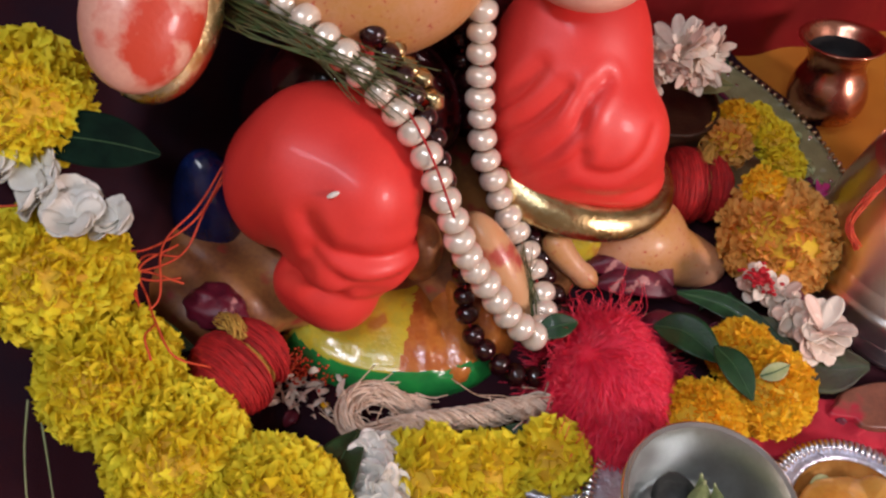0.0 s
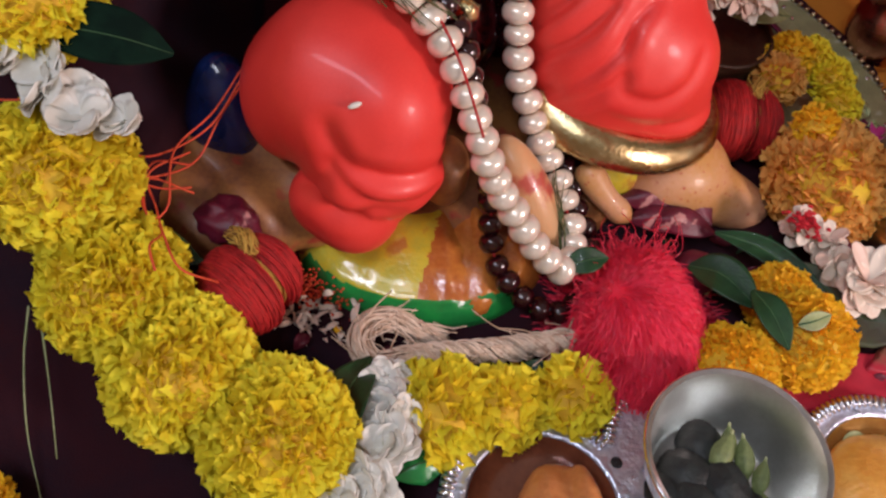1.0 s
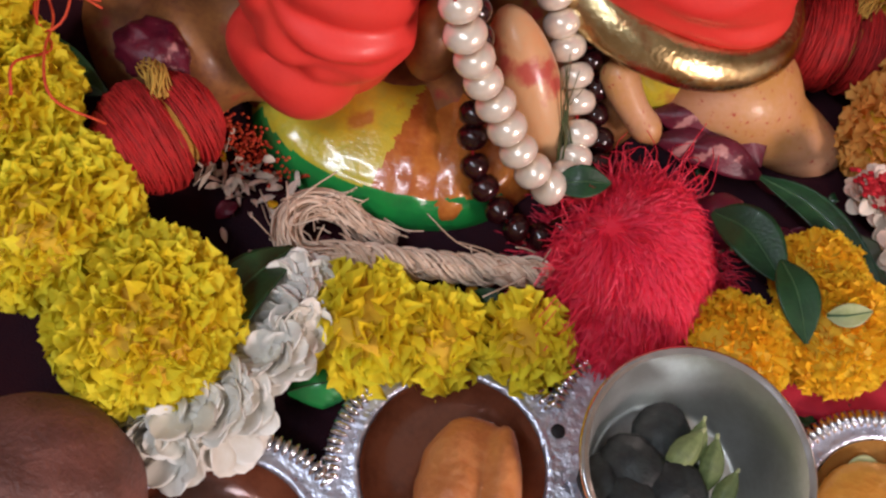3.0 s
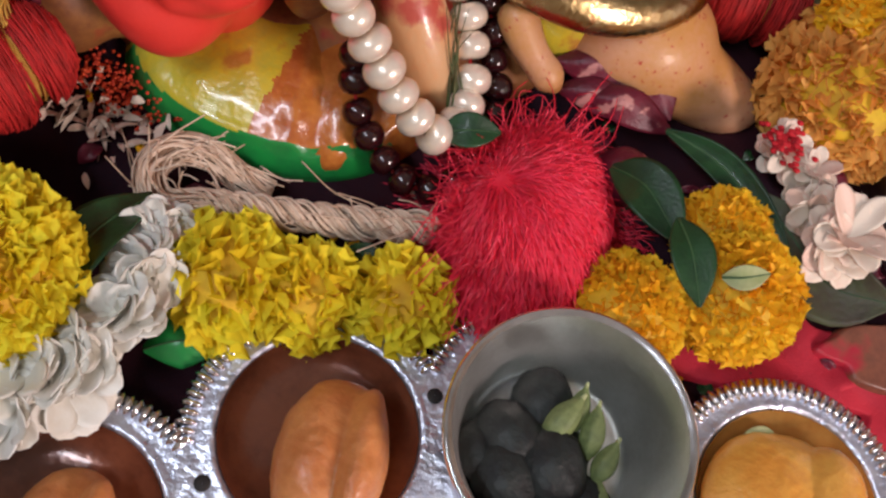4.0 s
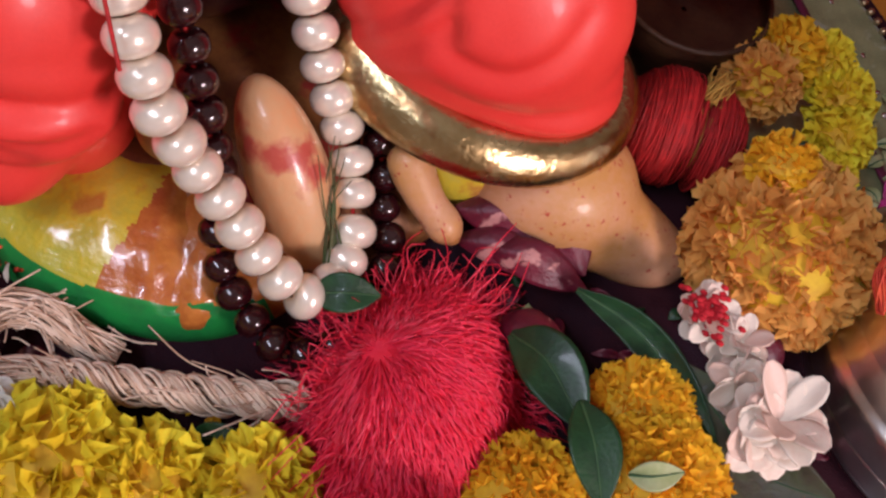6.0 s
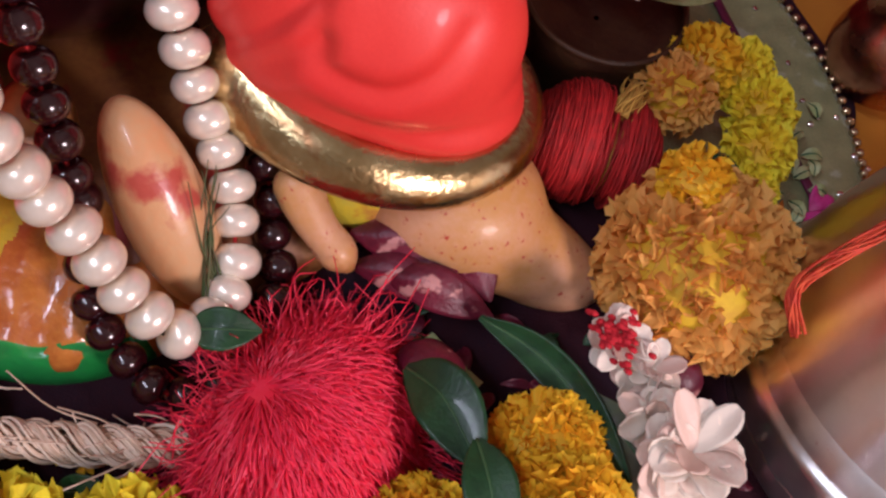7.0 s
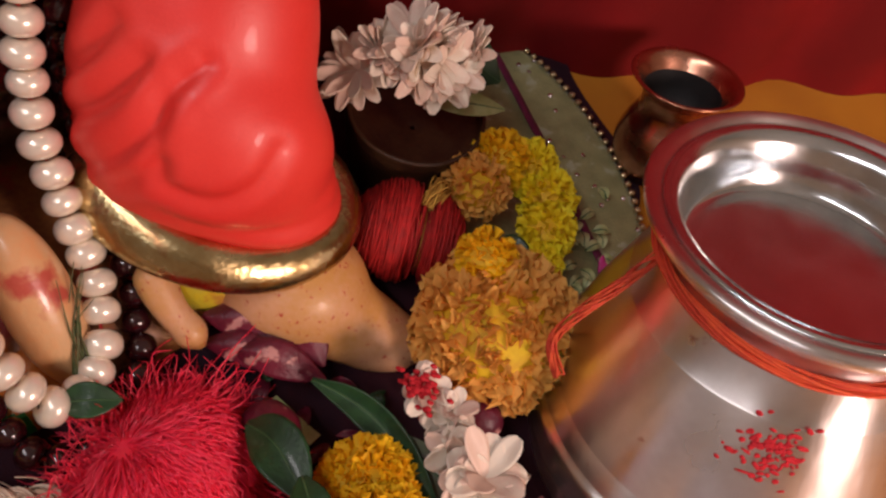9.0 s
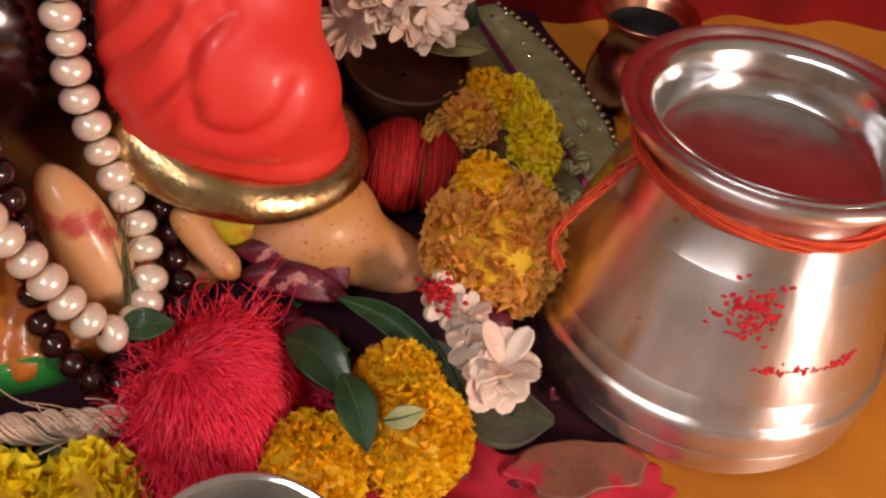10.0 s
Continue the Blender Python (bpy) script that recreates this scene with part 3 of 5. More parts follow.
def cushion():
    """Tongue shaped seat: yellow, amber past a scalloped line, green along the front rim."""
    rs = np.concatenate([np.linspace(0.001, 0.8, 30), np.linspace(0.82, 1.0, 12)])
    rows = []
    for r in rs:
        z = float(np.interp(r, [0, 0.4, 0.7, 0.86, 0.93, 1.0], [0.026, 0.0245, 0.0205, 0.0165, 0.0125, 0.006]))
        row = []
        for a in np.linspace(0, 2 * np.pi, 200, endpoint=False):
            k = 1 + 0.015 * math.sin(5 * a + 1) * (r > 0.8)
            bump = 0.0009 * noise.noise(Vector((r * math.cos(a) * 5, r * math.sin(a) * 5, 0.3)))
            across = 0.056 * r * k * math.cos(a)
            bump += 0.0014 * math.sin(across * 360 + 40 * r * math.sin(a) * 0.04) * float(step(0.000, 0.012, across)) * (r < 0.9)
            row.append(np.array([0.0795, 0.3380, z + bump]) + np.array(RIGHT) * 0.056 * r * k * math.cos(a) + np.array(BACK) * 0.041 * r * k * math.sin(a))
        rows.append(row)
    rows.append([p * np.array([1, 1, 0]) + np.array([0, 0, 0.001]) for p in rows[-1]])
    v, f = sheet(np.array(rows)[::-1], True)
    slots = []
    for q in f:
        p = (v[q[0]] - np.array([0.0795, 0.3380, 0])) @ AX.T
        an = math.degrees(math.atan2(p[1] / 0.041, p[0] / 0.056))
        rad = math.hypot(p[0] / 0.056, p[1] / 0.041)
        edge = -0.004 + 0.30 * (p[1] + 0.03) + 0.0013 * abs(math.sin(p[1] * 520)) - 0.0007
        green = rad > 0.885 - 0.03 * math.sin(an * 0.05) and -165 < an < -38
        slots.append(10 if green else (6 if p[0] > edge else 9))
    return v, f, slots


# what shows of the shin below the hem is bare and painted like the foot
k = next(i for i, p in enumerate(PARTS) if p[2] == 0 and abs(p[0][:, 0].mean() - 0.137) < 0.012)
shin = PARTS[k][0]
rel = (shin - np.array([0.1435, 0.4105, 0.0])) @ AX.T
bare = shin[:, 2] < 0.0500 - 0.0090 * rel[:, 0] / 0.040 + 0.003 * rel[:, 1] / 0.032
PARTS[k] = (shin, PARTS[k][1], [2 if all(bare[i] for i in q) else 0 for q in PARTS[k][1]])
cv, cf, cs = cushion()
body = join(*PARTS)
cf = [tuple(i + len(body[0]) for i in q) for q in cf]
idol = made("idol", (np.concatenate([body[0], cv]), body[1] + cf, body[2] + cs), [ORANGE, GOLD, SKIN, SOLE, YELLOWP, PALM, AMBER, BASEW, GARNET_AND_SHADE, YELLOWP, GREENP])
tagged(idol, "seated painted clay idol in a glossy orange dhoti with gold hem", "idol")


# ---- necklaces ----
def bead_mesh(name, m, squash):
    prof = [(0.12, 0.90 * squash), (0.45, 0.92 * squash), (0.78, 0.70 * squash), (0.97, 0.32 * squash), (1.0, 0.0), (0.97, -0.32 * squash), (0.78, -0.70 * squash), (0.45, -0.92 * squash), (0.12, -0.90 * squash)]
    v, f = lathe(rounded(prof, 17)[::-1], 20)
    ob = made(name, (v, f), m)
    return ob


def necklace(name, label, bead, m, squash, path, size, gap, jitter, seed):
    g = np.random.default_rng(seed)
    p = spline(path, 1200)
    s = np.concatenate([[0], np.cumsum(np.linalg.norm(np.diff(p, axis=0), axis=1))])
    top = root(name, tuple(p[0]), label, "necklace")
    first, at, count = None, size, 0
    made("string", (tube(spline(path, 90) - p[0], 0.0006, 5)), THREADR, top)
    while at < s[-1] - size:
        k = g.uniform(1 - jitter, 1 + jitter)
        c = np.array([np.interp(at, s, p[:, i]) for i in range(3)])
        c2 = np.array([np.interp(at + 0.002, s, p[:, i]) for i in range(3)])
        if first is None:
            first = bead_mesh(bead, m, squash)
            ob = first
        else:
            ob = new(bead, first.data)
        ob.parent = top
        q = Vector(c2 - c).to_track_quat("Z", "Y").to_euler()
        ob.location, ob.rotation_euler = Vector(c - p[0]) + Vector(g.normal(0, 0.0003, 3)), q
        ob.scale = (size * k, size * k, size * k * g.uniform(0.94, 1.05))
        at += gap * k
    return top


PEARLS = [(-0.004, 0.376, 0.152), (0.0093, 0.367, 0.149), (0.0267, 0.358, 0.146), (0.0448, 0.351, 0.140), (0.0612, 0.347, 0.130), (0.0758, 0.341, 0.119),
          (0.088, 0.3335, 0.106), (0.0977, 0.3279, 0.090), (0.108, 0.3285, 0.069), (0.1205, 0.3285, 0.052), (0.1309, 0.3274, 0.041), (0.1390, 0.3300, 0.033),
          (0.1425, 0.340, 0.029), (0.1385, 0.353, 0.031), (0.1325, 0.361, 0.036), (0.125, 0.369, 0.042), (0.113, 0.3765, 0.0545), (0.1045, 0.381, 0.066),
          (0.097, 0.386, 0.080), (0.092, 0.391, 0.095), (0.0885, 0.3965, 0.110), (0.085, 0.403, 0.127), (0.080, 0.412, 0.150)]
necklace("pearl_necklace", "long necklace of cream white pearls draped over the idol", "pearl", PEARL, 0.75, PEARLS, 0.0064, 0.0095, 0.05, 3)
GARNETS = [(0.022, 0.380, 0.155), (0.038, 0.374, 0.150), (0.052, 0.366, 0.138), (0.066, 0.363, 0.122), (0.079, 0.357, 0.105), (0.088, 0.350, 0.086),
           (0.098, 0.343, 0.064), (0.104, 0.339, 0.046), (0.108, 0.331, 0.034), (0.116, 0.325, 0.025), (0.127, 0.3205, 0.018), (0.139, 0.319, 0.015), (0.149, 0.327, 0.013),
           (0.152, 0.343, 0.014), (0.1475, 0.358, 0.018), (0.139, 0.371, 0.024), (0.124, 0.385, 0.040), (0.107, 0.396, 0.060), (0.094, 0.406, 0.085), (0.083, 0.418, 0.115), (0.074, 0.425, 0.150)]
necklace("garnet_necklace", "necklace of dark maroon polished beads beside the pearls", "bead", GARNET_AND_SHADE, 0.86, GARNETS, 0.0053, 0.0093, 0.05, 4)
inner = [V3(p) + V3((-0.011, 0.010, -0.006)) for p in GARNETS[14:]]
necklace("garnet_necklace", "inner strand of dark maroon beads hanging in shadow", "bead", GARNET_AND_SHADE, 0.86, inner, 0.0053, 0.0093, 0.05, 5)


# ---- marigolds ----
def marigold(at, radius, m, label, n=300, flat=0.8, facing=(0, -0.25, 1), seed=1, width=0.29, ruffle=0.085, low=-0.5, inner=0.74):
    top = root("marigold", at, label, "flower", "marigold flowers")
    made("petals", ruffled((0, 0, 0), radius, int(n * 1.7), facing, flat, width, ruffle, low, seed, inner), m, top)
    made("heart", ball((0, 0, 0), (radius * 0.83, radius * 0.83, radius * 0.83 * flat) if inner > 0.7 else (radius * 0.72, radius * 0.72, radius * 0.72 * flat), nu=20, nv=14), MARI_C, top)
    return top


YL = "full yellow marigold head with frilled petals"
marigold((-0.0260, 0.1680, 0.024), 0.0150, MARI_O, "small amber marigold lying apart on the dark cloth", seed=31, n=140)
marigold((-0.067, 0.3105, 0.118), 0.0275, MARI_Y, "yellow marigold head on the garland beside a dark leaf", seed=11, facing=(0.3, -0.4, 1))
marigold((-0.040, 0.2705, 0.078), 0.0285, MARI_Y, YL, seed=12, facing=(0.1, -0.4, 1), flat=0.75, n=360)
marigold((-0.0120, 0.2480, 0.054), 0.0275, MARI_Y, YL, seed=13, facing=(-0.1, -0.4, 1), n=360)
marigold((0.0210, 0.2305, 0.044), 0.0275, MARI_Y, YL, seed=14, n=360, flat=0.74, facing=(0.1, -0.3, 1))
marigold((0.0605, 0.2220, 0.037), 0.0280, MARI_Y, YL, seed=15, facing=(0.1, -0.3, 1), n=340)
marigold((0.1120, 0.2600, 0.019), 0.0225, MARI_Y, "loose open yellow marigold behind the silver tray", seed=16, n=62, inner=0.55, width=0.44, ruffle=0.16, facing=(-0.1, -0.5, 1))
marigold((0.1330, 0.2690, 0.018), 0.0185, MARI_Y, "loose open yellow marigold behind the silver tray", seed=26, n=50, inner=0.55, width=0.44, ruffle=0.16, facing=(0.2, -0.5, 1))
marigold((0.1575, 0.2835, 0.019), 0.0175, MARI_Y, "small yellow marigold with brown-edged petals", seed=17, n=50, inner=0.55, width=0.44, ruffle=0.16, facing=(0.1, -0.5, 1))
marigold((0.2170, 0.3170, 0.021), 0.0195, MARI_O, "amber marigold beside the red tassel", seed=18, n=240, facing=(-0.2, -0.4, 1))
marigold((0.2440, 0.3400, 0.025), 0.0215, MARI_O, "amber marigold head beside the green leaves", seed=19, n=300, facing=(0.1, -0.4, 1))
marigold((0.2330, 0.3570, 0.023), 0.0170, MARI_O, "amber marigold head beside the green leaves", seed=29, n=200)
marigold((0.2470, 0.4310, 0.027), 0.0310, MARI_D, "large orange marigold dusted with powder near the steel pot", seed=20, n=330, width=0.24, ruffle=0.085, flat=0.72)
marigold((0.2330, 0.4440, 0.044), 0.0120, MARI_O, "small ruffled yellow marigold on the dusted one", seed=23, n=44, width=0.40, ruffle=0.15, inner=0.55)
for x, y, z, r, m, k in ((0.2160, 0.4800, 0.034, 0.0140, MARI_D, 21), (0.2195, 0.4960, 0.036, 0.0135, MARI_O, 22), (0.2310, 0.5010, 0.034, 0.0130, MARI_Y, 32), (0.2420, 0.4930, 0.032, 0.0130, MARI_Y, 33), (0.2480, 0.4790, 0.030, 0.0125, MARI_Y, 34), (0.2500, 0.4660, 0.026, 0.0110, MARI_Y, 35)):
    marigold((x, y, z), r, m, "small ruffled marigold in a crescent on the olive mat", seed=k, n=52, width=0.42, ruffle=0.15, inner=0.55, facing=(0.2, -0.3, 1))


# ---- white flowers ----
def blossom(at, radius, m, facing, n, label, seed, parent=None, length=1.0, wide=1.0):
    """A jasmine blossom: rounded petals in a few whorls."""
    g = np.random.default_rng(seed)
    A = axes(facing, (0.2, 0.9, 0.3))
    out = []
    for i in range(n):
        a, lift = i * 2.4 + g.normal(0, 0.2), g.uniform(0.15, 1.15) * (1 - 0.5 * i / n) + 0.2 * (i % 3)
        side = A[1] * math.cos(a) + A[2] * math.sin(a)
        ln = radius * g.uniform(0.75, 1.1) * length
        b = A[0] * radius * 0.08
        mid = b + side * ln * 0.55 + A[0] * ln * 0.45 * lift
        end = b + side * ln * (1.0 - 0.2 * lift) + A[0] * ln * (0.75 * lift - 0.15)
        out.append(blade([V3(b), mid, end], radius * wide * g.uniform(0.80, 1.05), A[0] - 0.4 * side, 0.0004, 0.24, 10, 3, 1.5, 0.06, 0.42))
    ob = made("blossom", join(*out), m, parent, label if parent else "")
    ob.location = at
    return ob


def white_string(name, label, path, radii, m, seed, per=1, n=10, wide=1.0):
    top = root(name, path[0], label, "flower garland")
    p = spline(path, len(radii))
    made("thread", tube(spline(path, 20) - V3(path[0]), 0.0012, 6), GRASS, top)
    g = np.random.default_rng(seed)
    k = 0
    for c, r in zip(p, radii):
        for _ in range(per):
            off = g.normal(0, r * 0.22, 3)
            blossom(tuple(c - V3(path[0]) + off), r, m, (g.normal(0, 0.6), -0.35 + g.normal(0, 0.4), 1), n, "", seed * 50 + k, top, 1.0, wide)
            k += 1
    return top


white_string("jasmine_string", "white jasmine buds strung tightly beside the tray", [(0.0885, 0.2640, 0.026), (0.0935, 0.2470, 0.028), (0.0960, 0.2290, 0.028), (0.0925, 0.2130, 0.027), (0.0850, 0.2030, 0.025), (0.0780, 0.1970, 0.022)],
             [0.0085, 0.0105, 0.0115, 0.0120, 0.0125, 0.0130, 0.0130, 0.0130, 0.0125, 0.0110], WHITE_P, 5, 3, 12, 0.85)
white_string("jasmine_sprig", "white jasmine sprig with red powder on its first bloom", [(0.2330, 0.3900, 0.030), (0.2440, 0.3870, 0.030), (0.2540, 0.3820, 0.030), (0.2640, 0.3730, 0.030)],
             [0.0105, 0.0085, 0.0115, 0.0155], PINK_W, 6, 2, 16, 0.66)
white_string("jasmine_string", "cream jasmine buds under a dark leaf on the garland", [(-0.062, 0.289, 0.106), (-0.045, 0.286, 0.106), (-0.028, 0.283, 0.104), (-0.014, 0.281, 0.102)],
             [0.0115, 0.0125, 0.0125, 0.0095], WHITE_P, 7, 2)
white_string("chrysanthemum", "white chrysanthemum with pink tinged petals behind the idol", [(0.166, 0.487, 0.066), (0.174, 0.490, 0.069), (0.183, 0.496, 0.069), (0.190, 0.501, 0.070)],
             [0.017, 0.019, 0.020, 0.016], PINK_W, 8, 2, 34, 0.36)
# red powder on the first bloom of the sprig
g = np.random.default_rng(3)
tagged(made("red_powder", join(*[ball((0.2335 + g.normal(0, 0.0032), 0.3885 + g.normal(0, 0.0030), 0.0405 + g.normal(0, 0.0016)), (0.0013, 0.0010, 0.0007), nu=7, nv=5) for _ in range(70)]), KUMKUM), "pinch of red powder on the jasmine bloom", "powder", kind="stuff")


# ---- leaves ----
def leaf(label, path, width, normal, m=LEAF, cup=0.18, tip=0.9, wave=0.0):
    p0 = V3(path[0])
    top = root("leaf", tuple(p0), label, "leaf", "loose leaves")
    q = [V3(p) - p0 for p in path]
    made("leaf_blade", blade(q, width, normal, 0.0006, cup, 18, 6, tip, wave), m, top)
    c = spline(q, 14)
    made("midrib", tube(c + V3(normal) / np.linalg.norm(normal) * 0.0001, np.linspace(0.0004, 0.00012, 14), 5), LEAF_R, top)
    return top


leaf("glossy dark green leaf between tassel and marigold", [(0.1905, 0.3545, 0.030), (0.2030, 0.3500, 0.037), (0.2200, 0.3390, 0.037)], 0.0170, (0.1, -0.4, 1))
leaf("small glossy green leaf with a pale midrib", [(0.2150, 0.3440, 0.041), (0.2230, 0.3350, 0.043), (0.2330, 0.3230, 0.039)], 0.0135, (0.2, -0.4, 1))
leaf("pale underside of a small leaf on the marigold", [(0.2340, 0.3330, 0.0430), (0.2390, 0.3350, 0.0460), (0.2450, 0.3400, 0.0470)], 0.0075, (0, -0.4, 1), LEAF_P)
leaf("dull olive leaf curling at its tip under the jasmine sprig", [(0.2300, 0.3780, 0.027), (0.2500, 0.3720, 0.024), (0.2700, 0.3640, 0.021), (0.2880, 0.3640, 0.030)], 0.0270, (0.1, -0.5, 1), LEAF_D, 0.25, 1.5)
leaf("long dark green folded leaf beside the dusted marigold", [(0.2000, 0.3800, 0.026), (0.2180, 0.3790, 0.027), (0.2360, 0.3730, 0.026), (0.2560, 0.3620, 0.024)], 0.0110, (0.2, -0.6, 1), LEAF, 0.4)
leaf("small rounded green leaf at the foot of the pearls", [(0.1400, 0.3310, 0.034), (0.1475, 0.3345, 0.038), (0.1560, 0.3400, 0.037)], 0.0110, (-0.1, -0.5, 1))
leaf("dark green leaf along the jasmine string", [(0.0800, 0.2680, 0.026), (0.0770, 0.2500, 0.033), (0.0770, 0.2300, 0.036), (0.0740, 0.2080, 0.026)], 0.0190, (-0.2, -0.4, 1), LEAF, 0.25)
leaf("broad dark leaf above the cream jasmine buds", [(-0.066, 0.2990, 0.112), (-0.048, 0.3010, 0.116), (-0.030, 0.3070, 0.113), (-0.016, 0.3150, 0.104)], 0.0200, (0.1, -0.7, 1), LEAF_SHADED, 0.2, 1.2)
leaf("dark green leaf behind the white chrysanthemum", [(0.1780, 0.5120, 0.060), (0.1900, 0.5080, 0.066), (0.2060, 0.5100, 0.060)], 0.0200, (0.3, -0.6, 1), LEAF)
leaf("yellow edged leaf under the white chrysanthemum", [(0.1830, 0.4930, 0.052), (0.1980, 0.4970, 0.055), (0.2120, 0.5080, 0.050)], 0.0100, (0.1, -0.6, 1), LEAF_P)
leaf("dark green leaf tucked under the yellow marigolds", [(-0.030, 0.2580, 0.045), (-0.010, 0.2680, 0.052), (0.010, 0.2720, 0.047)], 0.0180, (0, -0.4, 1), LEAF)
leaf("small green leaf between the yellow marigolds", [(0.1340, 0.2850, 0.016), (0.1420, 0.2880, 0.022), (0.1500, 0.2910, 0.020)], 0.0090, (0, -0.4, 1), LEAF)
leaf("bright green curled leaf beside the jasmine string", [(0.1020, 0.2310, 0.012), (0.1100, 0.2380, 0.016), (0.1210, 0.2450, 0.013)], 0.0160, (0, -0.3, 1), GREENP, -0.35)
leaf("green leaf scrap under the small orange marigold", [(0.2330, 0.4640, 0.026), (0.2400, 0.4620, 0.032), (0.2470, 0.4570, 0.026)], 0.0110, (0, -0.4, 1), LEAF)


def blades_of_grass(label, lines, m=GRASS, r=0.00055):
    top = root("grass_blades", lines[0][0], label, "grass", kind="stuff")
    o = V3(lines[0][0])
    made("blades", join(*[tube(spline([V3(q) - o for q in ln], 14), np.linspace(r, r * 0.35, 14), 5) for ln in lines]), m, top)


g = np.random.default_rng(8)
blades_of_grass("tuft of thin dry green grass laid across the pearls",
                [[(-0.012 + g.normal(0, 0.005), 0.366 + g.normal(0, 0.005), 0.140 + g.normal(0, 0.002)), (0.022 + g.normal(0, 0.004), 0.352 + g.normal(0, 0.004), 0.146 + g.normal(0, 0.002)),
                  (0.066 + g.normal(0, 0.010), 0.346 + g.normal(0, 0.008), 0.136 + g.normal(0, 0.004))] for _ in range(46)])
blades_of_grass("few fine green grass blades between the pearl strands",
                [[(0.138 + g.normal(0, 0.002), 0.343 + g.normal(0, 0.003), 0.030), (0.131 + g.normal(0, 0.002), 0.351 + g.normal(0, 0.002), 0.041), (0.124 + g.normal(0, 0.004), 0.362 + g.normal(0, 0.004), 0.050 + g.normal(0, 0.004))] for _ in range(12)], r=0.0004)
blades_of_grass("long thin pale stems lying on the dark cloth", [[(-0.041, 0.236, 0.040), (-0.036, 0.220, 0.030), (-0.026, 0.200, 0.018), (-0.010, 0.180, 0.012)], [(-0.036, 0.235, 0.040), (-0.024, 0.215, 0.026), (-0.012, 0.195, 0.016)]], LEAF_P, 0.0005)


# ---- threads, tassel, rope ----
def tassel():
    """A pompom of fine threads that flow out from a whorl over a low dome."""
    g = np.random.default_rng(21)
    o = V3((0.1780, 0.3270, 0.0060))
    top = root("tassel", tuple(o), "fluffy crimson silk thread tassel lying between the flowers", "tassel")
    side, down = V3((0.955, 0.296, 0)), V3((0.296, -0.955, 0))

    def on(u, v, lift=0.0):
        q = max(0.0, 1 - (u / 0.0285) ** 2 - (v / 0.0390) ** 2)
        return side * u + down * v + V3((0, 0, 0.031 * math.sqrt(q) + lift))

    out = []
    for i in range(4600):
        r, t = math.sqrt(g.uniform(0, 1)), g.uniform(0, 6.283)
        u, v = 0.026 * r * math.cos(t), 0.036 * r * math.sin(t)
        du, dv = u + 0.014, v + 0.007
        n = math.hypot(du, dv) + 1e-6
        a = math.atan2(dv, du) + g.normal(0, 0.40)
        ln = g.uniform(0.011, 0.024)
        st = (0.35 * u - 0.65 * 0.013, 0.35 * v - 0.65 * 0.006) if g.uniform() < 0.30 else (u, v)
        cu, cv2 = math.cos(a) * ln, math.sin(a) * ln + 0.003
        l1, l2 = g.uniform(0.0, 0.003), g.uniform(-0.001, 0.0055)
        pts = [on(*st, -0.002), on(st[0] + cu * 0.4, st[1] + cv2 * 0.4, l1), on(st[0] + cu * 0.75, st[1] + cv2 * 0.75, l2) + g.normal(0, 0.0008, 3), on(st[0] + cu, st[1] + cv2, l2 * 0.8) + g.normal(0, 0.0016, 3)]
        for p in pts:
            p[2] = max(p[2], -0.003)
        out.append(tube(spline(pts, 8), np.linspace(0.00025, 0.00017, 8), 3))
    for i in range(230):
        a = g.uniform(1.9, 5.3)
        u, v = 0.022 * math.cos(a), 0.030 * math.sin(a)
        st = on(u, v, 0.001)
        d = side * (math.cos(a) * 0.8 + 0.15) + down * (math.sin(a) * 0.8 + g.normal(0.1, 0.4)) + V3((0, 0, g.uniform(-0.3, 0.4)))
        ln = g.uniform(0.006, 0.019)
        bend = g.normal(0, 0.0030, 3)
        end = st + d * ln + g.normal(0, 0.003, 3) - V3((0, 0, 0.003))
        end[2] = max(end[2], 0.002)
        out.append(tube(spline([st, st + d * ln * 0.5 + V3((0, 0, 0.002)) + bend, end], 10), 0.00019, 3))
    tagged(made("threads", join(*out), TASSEL, top), kind="stuff")
    made("knot", lump((0, 0, 0.004), [((0, 0, 0.002), (0.0265, 0.0370, 0.0285), V3((side, -down, (0, 0, 1))))], 40, 28), TASSEL, top, "bound head of the tassel")


tassel()


